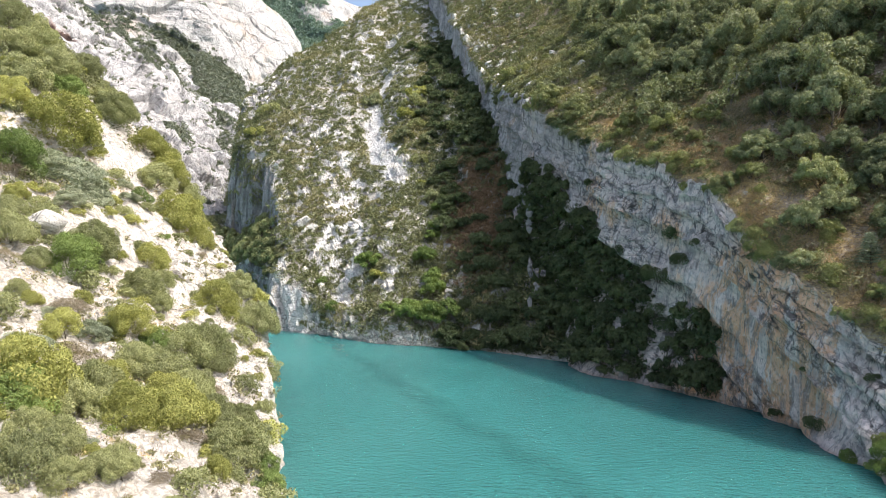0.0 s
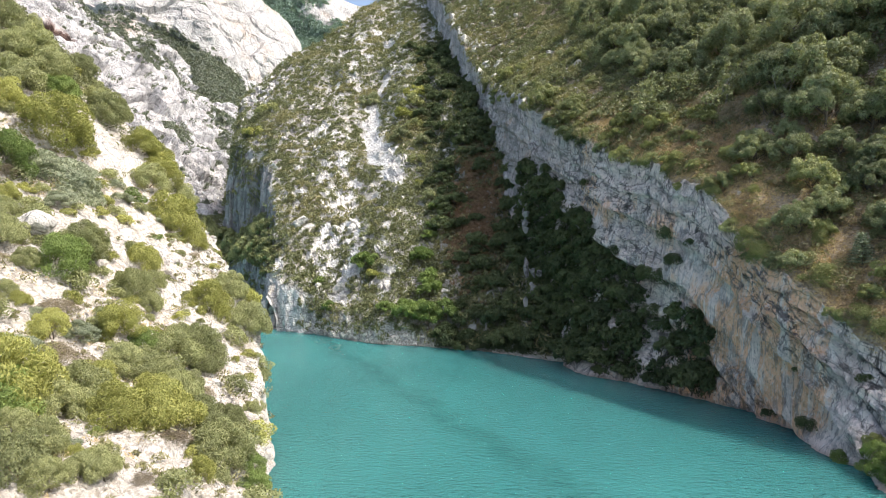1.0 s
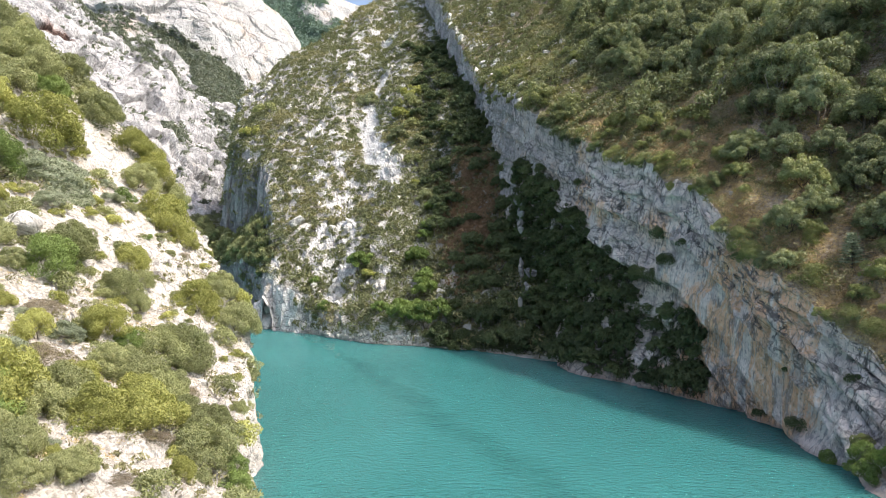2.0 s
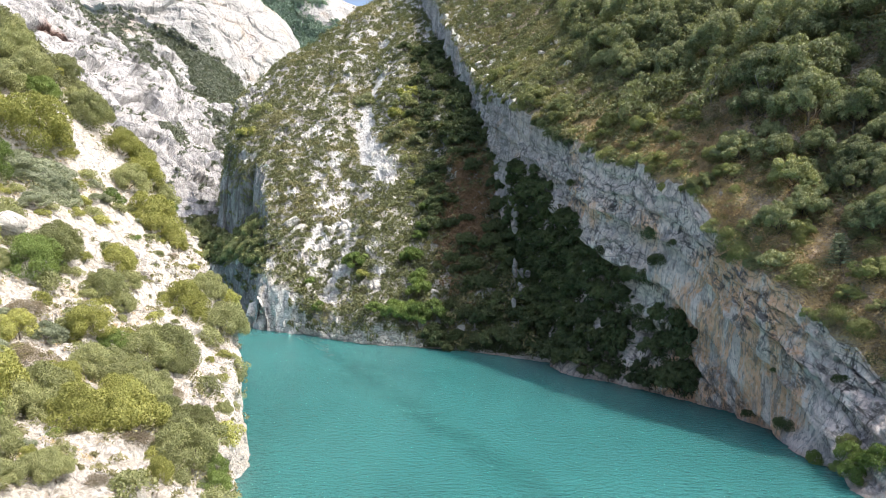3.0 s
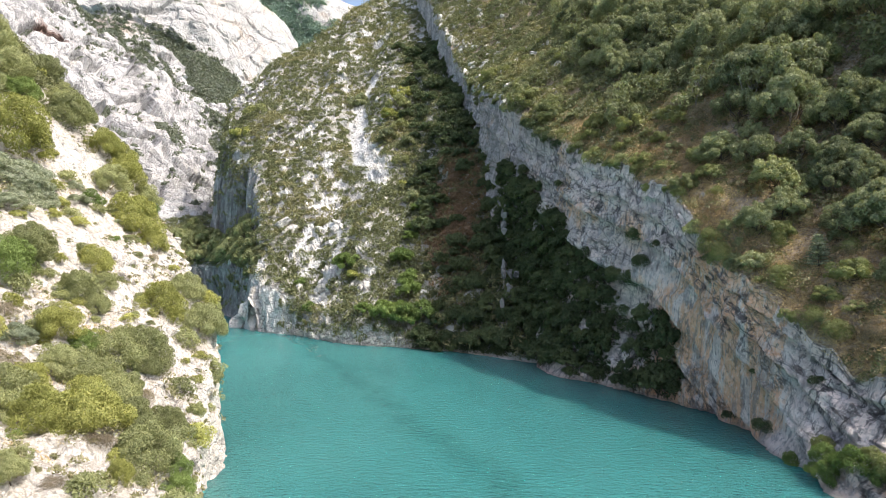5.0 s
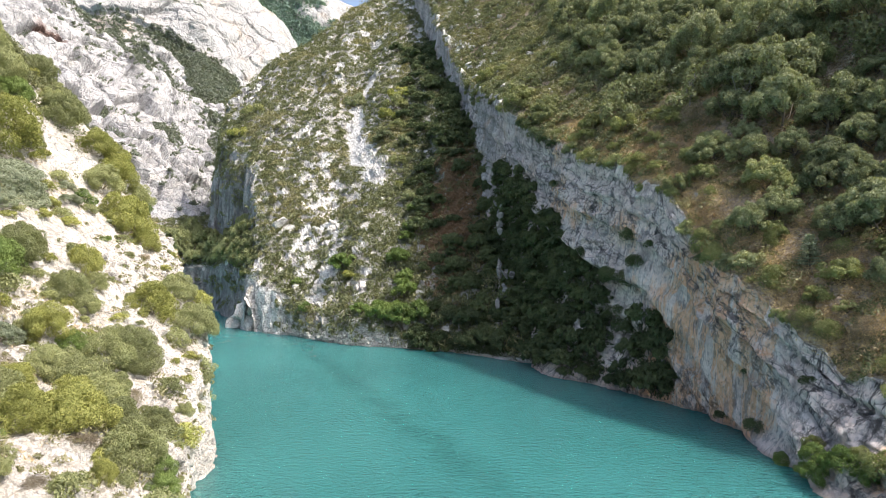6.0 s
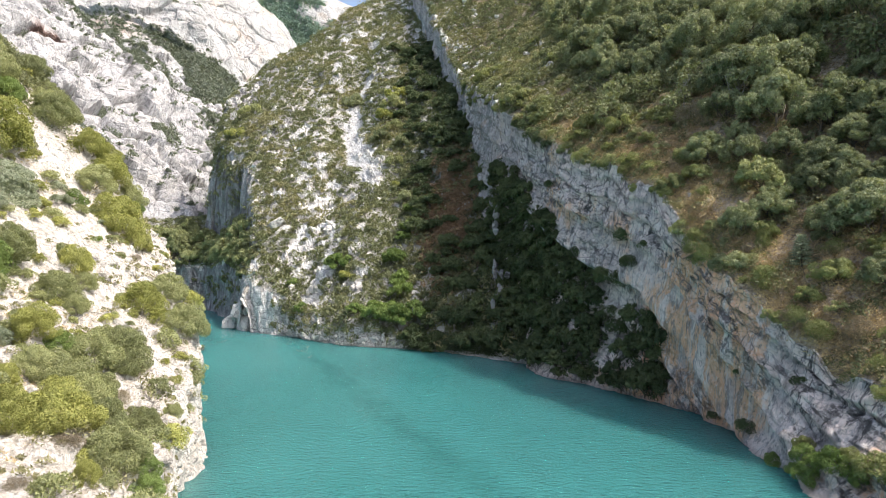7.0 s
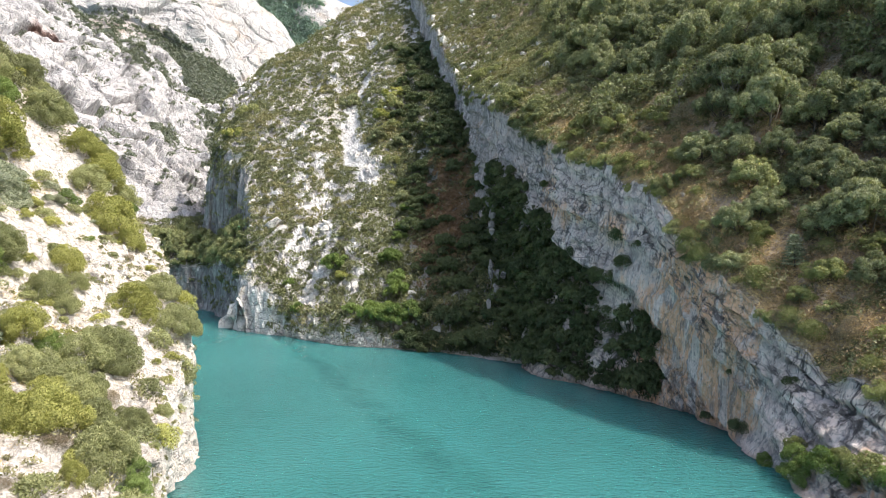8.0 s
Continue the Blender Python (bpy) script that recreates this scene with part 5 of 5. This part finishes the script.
YELLOW_OAKS = [(42.8, 123.6, 1.5), (45.1, 112.8, 1.4), (45.4, 106.4, 1.9), (37.3, 131.5, 1.7), (35.9, 144.9, 2.4), (40.5, 134.4, 2.5), (41.4, 148.6, 2), (53, 80.5, 2.2), (49.7, 80.9, 1.5), (49.4, 91.7, 1.7), (21.3, 225.1, 2.5), (17.8, 231.8, 3), (46.8, 128.7, 2)]
TWIGGY = [(51.1, 119.8, 3.3), (49.8, 130.6, 3.1), (49, 101.9, 1.8), (44.4, 125, 2.2), (52.2, 74.4, 1.6), (53.7, 90.4, 1.6), (54.2, 84.5, 1.4), (47, 91.5, 1.3), (47.7, 80.7, 1.5)]
edge_top = RIGHT[:, WALL_COLS:]
fine_kinds = [make_tree("oak_tree", 480 + i, LEAF_OAK, 11000, 0.056, "green oak with spreading crown on the wooded slope", trunk=0.55, count=52, split=True, lobe=0.19, squash=1.0) for i in range(5)]
oak_kinds = [make_tree("oak_tree", 460 + i, LEAF_OAK, 6500, 0.072, "green oak with spreading crown on the wooded slope", trunk=0.6, count=42, lobe=0.19, squash=1.0) for i in range(5)]
pale_kinds = [make_tree("pale_oak_tree", 470 + i, LEAF_OLIVE, 7500, 0.068, "grey-green broadleaf tree on the wooded slope", trunk=0.4, count=60, lobe=0.18, squash=1.0, split=True) for i in range(3)]
yellow_kinds = [make_tree("yellow_green_oak", 475 + i, LEAF_EDGE, 6000, 0.066, "small yellow-green oak among dry brush above the cliff", trunk=0.3, count=30, split=True) for i in range(3)]
twiggy_kinds = [make_bush("twiggy_bush", 478 + i, LEAF_DRY, 5000, 0.038, 0.9, "grey-brown half-bare bush on the wooded slope", "bush", 34, 0.28) for i in range(2)]
for kinds, table, group in ((fine_kinds, OAKS_LOW + OAKS_HIGH, "trees of the wooded slope"), (pale_kinds, PALE_OAKS, "pale trees of the wooded slope"), (yellow_kinds, YELLOW_OAKS, "yellow-green oaks of the slope"), (twiggy_kinds, TWIGGY, "half-bare bushes of the slope")):
    plant_all(kinds, [on_sheet(edge_top, x, y) - np.array([0, 0, 0.35 * r]) for x, y, r in table], [r * 1.1 for *_, r in table], gen, group, (0.95, 1.25))
placed = np.array([(*on_sheet(edge_top, x, y), r) for t in (OAKS_LOW, OAKS_HIGH, PALE_OAKS, YELLOW_OAKS, TWIGGY) for x, y, r in t])
p, n = pick(RIGHT, wood * (w_of < 95) * (w_of < 60 + 0.25 * y_of), 5000, gen)
r = 1.9 + 2.4 * gen.random(len(p)) ** 1.3
k = spaced(p, r * 1.1)
k = k[[np.min(np.linalg.norm(placed[:, :3] - q, axis=1) - 0.75 * placed[:, 3]) > 0.75 * a for q, a in zip(p[k], r[k])]]
k = k[np.argsort(np.hypot(p[k, 0], p[k, 1]))]
near, rest = k[:190], k[190:]
plant_all(oak_kinds, p[near] - np.array([0, 0, 0.8]), r[near], gen, "trees of the wooded slope", (0.95, 1.3))
scrub("upper_wood", p[rest], n[rest], r[rest] * 1.1, FOREST, 0.31, 560, "dense green oak wood on the upper slope", "forest", gen, 1.5, 0.9)
off_trail = off_line(RIGHT, TRAIL, 1.5)
p, n = pick(RIGHT, off_trail * slope * (1 - 0.55 * wood) * (1 - 0.6 * np.exp(-w_of / 7) * step(140, 125, y_of)) * (w_of < 48) * (y_of > 34) * (y_of < 400) * step(0.85, 0.5, fbm(RIGHT / 8, 3, 239)) * (w_of < 70 + 0.2 * y_of), 9500, gen)
r = 0.9 + 1.3 * gen.random(len(p)) ** 1.5
r = r * (1 + 0.4 * step(120, 160, p[:, 1]))
k = spaced(p, r * 0.72)
warm = fbm(p[k] / 15, 3, 241) + 0.3 * gen.normal(size=len(k)) > 0.12
bp, bn = pick(RIGHT, off_trail * slope * (w_of > 1) * (w_of < 45) * (y_of > 45) * (y_of < 150) * (0.3 + step(-0.2, 0.3, fbm(RIGHT / 10, 3, 249))) * (1 + 1.5 * np.exp(-w_of / 9)), 5000, gen)
br = 0.6 + 1.1 * gen.random(len(bp))
bk = spaced(bp, br * 0.8)
scrub("rusty_slope_brush", bp[bk], bn[bk], br[bk], SCRUB_BRUSH, 0.14, 100, "rust-brown dry brush between the bushes of the slope", "shrubs", gen, 0.9)
small_trees, sn = pick(RIGHT, off_trail * slope * (w_of > 1.5) * (w_of < 40) * (1 - wood) * (y_of > 60) * (y_of < 240), 300, gen)
sr = 1.1 + 1.2 * gen.random(len(small_trees))
sk = spaced(small_trees, sr * 2.2)[:70]
young_kinds = [make_tree("young_oak", 455 + i, m, 2600, 0.085, "small olive-green oak among scrub above the cliff", trunk=0.35, split=True) for i, m in enumerate((LEAF_OAK, LEAF_OLIVE, LEAF_EDGE))]
plant_all(young_kinds, small_trees[sk] - np.array([0, 0, 0.4]), sr[sk], gen, "young trees above the cliff")
by = p[k, 1] < 128
for sel, leaf, name, label in ((~warm, SCRUB, "slope_scrub", "dark olive scrub on the slope above the cliff"), (warm, SCRUB_WARM, "slope_warm_scrub", "yellow-green scrub on the slope above the cliff")):
    scrub(name, p[k][sel & by], n[k][sel & by], r[k][sel & by] * 0.95, leaf, 0.21, 150, label, "shrubs", gen)
    scrub(name, p[k][sel & ~by], n[k][sel & ~by], r[k][sel & ~by], leaf, 0.34, 100, label, "shrubs", gen)
dry = slope * (np.exp(-((w_of - 6) / 8) ** 2) + 0.5 * step(0.0, 0.4, fbm(RIGHT / 11, 3, 247)) * (w_of < 45)) * step(190, 135, y_of) * (y_of > 40)
p, n = pick(RIGHT, dry * (1 + 2.5 * np.exp(-w_of / 7)), 10000, gen)
scrub("dry_slope_grass", p, n, 0.4 + 0.6 * gen.random(len(p)), SCRUB_DRY, 0.14, 24, "straw and rust coloured dry grass behind the cliff edge", "grass", gen, 0.8)
p, n = pick(RIGHT, slope * np.exp(-w_of / 7) * step(140, 200, y_of) * (y_of < 345) + 0.01 * slope * (w_of < 8) * (y_of > 60), 650, gen)
stones("edge_rocks", p, 0.3 + 1.3 * gen.random(len(p)) ** 2, [(v * np.array([0.8, 0.7, 1.4]), f) for v, f in (stone_shape(500 + i, 2, 1.0) for i in range(6))], STONE, "pale weathered rocks along the cliff edge", gen, 0.2)
p, n = pick(RIGHT, slope * np.exp(-w_of / 12) * (0.1 + step(0.0, 0.4, fbm(RIGHT / 9, 3, 269))) * step(185, 240, y_of) * (y_of < 345), 260, gen)
stones("crest_rocks", p, 0.7 + 1.8 * gen.random(len(p)) ** 1.6, [stone_shape(510 + i, 2, 1.0) for i in range(6)], STONE, "white limestone rocks along the upper cliff edge", gen, 0.15)

wall_kinds = [make_tree("wall_tree", 480 + i, LEAF_SHADED, 1300, 0.17, "dark green tree rooted on the shaded cliff foot", trunk=0.3) for i in range(3)]
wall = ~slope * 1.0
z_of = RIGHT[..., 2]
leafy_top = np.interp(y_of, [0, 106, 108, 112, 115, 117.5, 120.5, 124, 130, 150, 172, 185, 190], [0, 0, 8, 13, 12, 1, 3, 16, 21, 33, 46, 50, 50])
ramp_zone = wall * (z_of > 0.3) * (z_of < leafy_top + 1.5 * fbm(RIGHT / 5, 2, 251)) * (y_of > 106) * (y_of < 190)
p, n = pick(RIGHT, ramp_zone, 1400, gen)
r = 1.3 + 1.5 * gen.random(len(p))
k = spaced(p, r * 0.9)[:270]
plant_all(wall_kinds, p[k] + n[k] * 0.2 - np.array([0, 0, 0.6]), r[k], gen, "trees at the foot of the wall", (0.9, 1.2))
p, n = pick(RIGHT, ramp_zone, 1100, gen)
scrub("wall_thicket", p, n, 0.8 + 0.9 * gen.random(len(p)), THICKET_SHADED, 0.3, 60, "dark green thicket leaning against the shaded wall", "shrubs", gen, 0.9)
crack_kinds = [make_bush("ledge_bush", 490 + i, LEAF_SHADED, 3600, 0.075, 0.9, "dark green bush growing from a ledge of the wall", "bush") for i in range(2)]
LEDGE = [(32.2, 123.1, 20.7, 1.9), (30.2, 133.8, 25.2, 1.6), (33.3, 120.8, 19.1, 2.1), (35.4, 115.5, 24.6, 1.5), (35, 119.4, 11.6, 2.4), (32.9, 122.7, 12.5, 1.7), (35.5, 119.2, 28.6, 1.6), (21.9, 172.2, 48.2, 2.0),
         (41.9, 94.1, 1.9, 0.9), (44.2, 85.5, 2.1, 1.2), (41, 97, 25, 1.0), (38, 112, 27, 0.9), (43.5, 88, 9, 0.5), (26, 150, 42, 1.3), (46.5, 78, 10, 0.8),
         (24.5, 166, 60, 2.1), (25.5, 162, 57, 2.2), (26.5, 158, 55, 1.9), (23.5, 171, 61, 1.9), (27.8, 154, 52, 1.7)]
plant_all(crack_kinds, [on_sheet(RIGHT[:, :WALL_COLS], x, y, z) - np.array([0, 0, 0.3 * s]) for x, y, z, s in LEDGE], [s for *_, s in LEDGE], gen, "bushes on the wall")
edge_kinds = [make_bush("edge_bush", 500 + i, LEAF_EDGE, 5500, 0.058, 0.95, "olive and yellow-green bush at the cliff edge", "bush") for i in range(2)]
EDGE = [(42.5, 97.6, 2.0), (43, 99.5, 1.6), (42.8, 108.4, 1.5), (45, 103, 1.3), (47.3, 86.3, 1.8), (48.9, 77.8, 1.6), (53.1, 81.3, 2.0), (51.6, 70.4, 1.5), (36, 128, 2.0), (33, 137, 2.2), (31.5, 146, 1.9), (38.5, 121, 1.8),
        (29.5, 154, 1.7), (43.4, 95.5, 1.9), (27, 166, 1.8), (25.5, 173, 1.6), (49.6, 91.1, 1.4), (46, 112, 1.8), (55, 84, 1.5), (47.6, 80.5, 1.7)]
PROMONTORY = [(46.7, 63.2, 4.2, 2.1), (43.4, 67.1, 3.6, 1.8), (42.9, 70.6, 3.2, 1.3), (42.7, 69, 1.2, 1.4), (42.7, 77, 0.6, 1.0), (43.3, 72.5, 4.5, 1.1), (45.2, 66.2, 4.6, 1.0), (49.3, 66.6, 10.8, 1.8), (42.6, 72.7, 0.3, 0.9), (45, 64, 3, 1.1), (45, 59, 5, 1.6)]
fringe_kinds = [make_bush("fringe_bush", 550 + i, m, 2200, 0.1, 0.9, "olive-green bush hanging over the cliff edge", "bush", 22, 0.3) for i, m in enumerate((LEAF_OLIVE, LEAF_OAK, LEAF_EDGE))]
p, n = pick(RIGHT, (w_of < 2.2) * (np.arange(RIGHT.shape[1]) > WALL_COLS - 6) * (y_of > 76) * (y_of < 250) * (0.15 + step(0.0, 0.4, fbm(RIGHT / 9, 3, 257))), 260, gen)
r = 0.7 + 1.1 * gen.random(len(p)) ** 1.4
k = spaced(p, r * 1.2)[:80]
plant_all(fringe_kinds, p[k] - np.array([0, 0, 0.3]), r[k], gen, "bushes along the cliff edge")
plant_all(edge_kinds, [on_sheet(edge_top, x, y) - np.array([0, 0, 0.2 * s]) for x, y, s in EDGE], [s for *_, s in EDGE], gen, "bushes at the cliff edge")
foot_kinds = [make_bush("shore_bush", 506 + i, m, 3600, 0.078, 1.0, "sunlit yellow-green bush on the rocky waterside", "bush", 26, 0.3) for i, m in enumerate((LEAF_EDGE, LEAF_GREEN))]
plant_all(foot_kinds, [on_sheet(RIGHT[:, :WALL_COLS], x, y, z) - np.array([0, 0, 0.3 * q]) for x, y, z, q in PROMONTORY], [q for *_, q in PROMONTORY], gen, "bushes by the water")
pine = make_conifer("young_pine", 520, LEAF_JUNIPER, "young grey-green pine with layered boughs on dry grass")
set_down(pine, on_sheet(edge_top, 51.5, 85), 4.6, gen)
for x, y, s, seed in ((51, 172, 7, 530), (55.4, 112, 8.5, 531), (58, 117, 7, 532), (50, 125, 6, 533), (64, 121, 7.5, 534), (57, 140, 6.5, 535)):
    set_down(make_bare_tree("bare_tree", seed, "bleached leafless tree among the green oaks"), on_sheet(edge_top, x, y), s, gen, group="bare trees")
v, f = stone_shape(540, 3, 0.9)
ob = tagged(new("pale_stone", raw_mesh("pale_stone", v * np.array([0.8, 0.6, 0.8]), f, STONE, False)), "lone pale stone lying on a dry grass path", "rock")
ob.location = on_sheet(edge_top, 48.3, 95.6) + np.array([0, 0, 0.35])

# ---------------------------------------------------------------- vegetation of the mountains
gen = np.random.default_rng(23)
green = step(0.25, 0.6, fbm(FAR / np.array([70, 70, 34]), 3, 261)) * (grid_normals(FAR)[..., 2] ** 2 > 0.35) + 0.03
CLUMPS = [(-383, 690, 20), (-372, 672, 16), (-342, 695, 16), (-350, 730, 18), (-247, 457, 9), (-252, 633, 12), (-237, 633, 9), (-210, 520, 7), (-211, 593, 10), (-277, 629, 8), (-231, 518, 9), (-300, 640, 10), (-262, 700, 16)]
for x, y, wide in CLUMPS:
    green = green + 5 * np.exp(-((FAR[..., 0] - x) ** 2 + 0.5 * (FAR[..., 1] - y) ** 2) / wide ** 2)
p, n = pick(FAR, (green + 0.05) * (FAR[..., 1] > 340), 3400, gen)
scrub("mountainside_bushes", p, n, 1.6 + 3.2 * gen.random(len(p)) ** 2, PINE_FAR, 1.0, 36, "dark bushes on the ledges of the bare mountainside", "shrubs", gen)
t_of = np.linspace(0, 1, PEAK.shape[1])[None, :] + 0 * PEAK[..., 0]
peak_a = PEAK[..., 0] / PEAK[..., 1]
p, n = pick(PEAK, (t_of < 0.30) * (t_of > 0.06) * (step(-0.49, -0.44, peak_a) + 0.2 * (peak_a > -0.60)) * (peak_a < -0.29) + 0.006 * (t_of > 0.3) * step(0.1, 0.5, fbm(PEAK / 90, 3, 263)), 4600, gen)
scrub("valley_forest", p, n, 3.5 + 3.0 * gen.random(len(p)), PINE_FAR, 2.0, 26, "dark green forest at the foot of the mountain wall", "forest", gen)
t_of = np.linspace(0, 1, RIDGE.shape[1])[None, :] + 0 * RIDGE[..., 0]
ridge_a = RIDGE[..., 0] / RIDGE[..., 1]
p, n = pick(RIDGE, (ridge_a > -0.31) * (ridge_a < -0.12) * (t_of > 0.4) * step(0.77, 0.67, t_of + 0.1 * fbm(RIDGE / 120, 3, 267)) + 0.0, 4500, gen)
scrub("distant_forest", p, n, 6 + 4 * gen.random(len(p)), PINE_HAZE, 4.5, 9, "forest on the distant ridge, blue-green from haze put into its colour", "forest", gen)
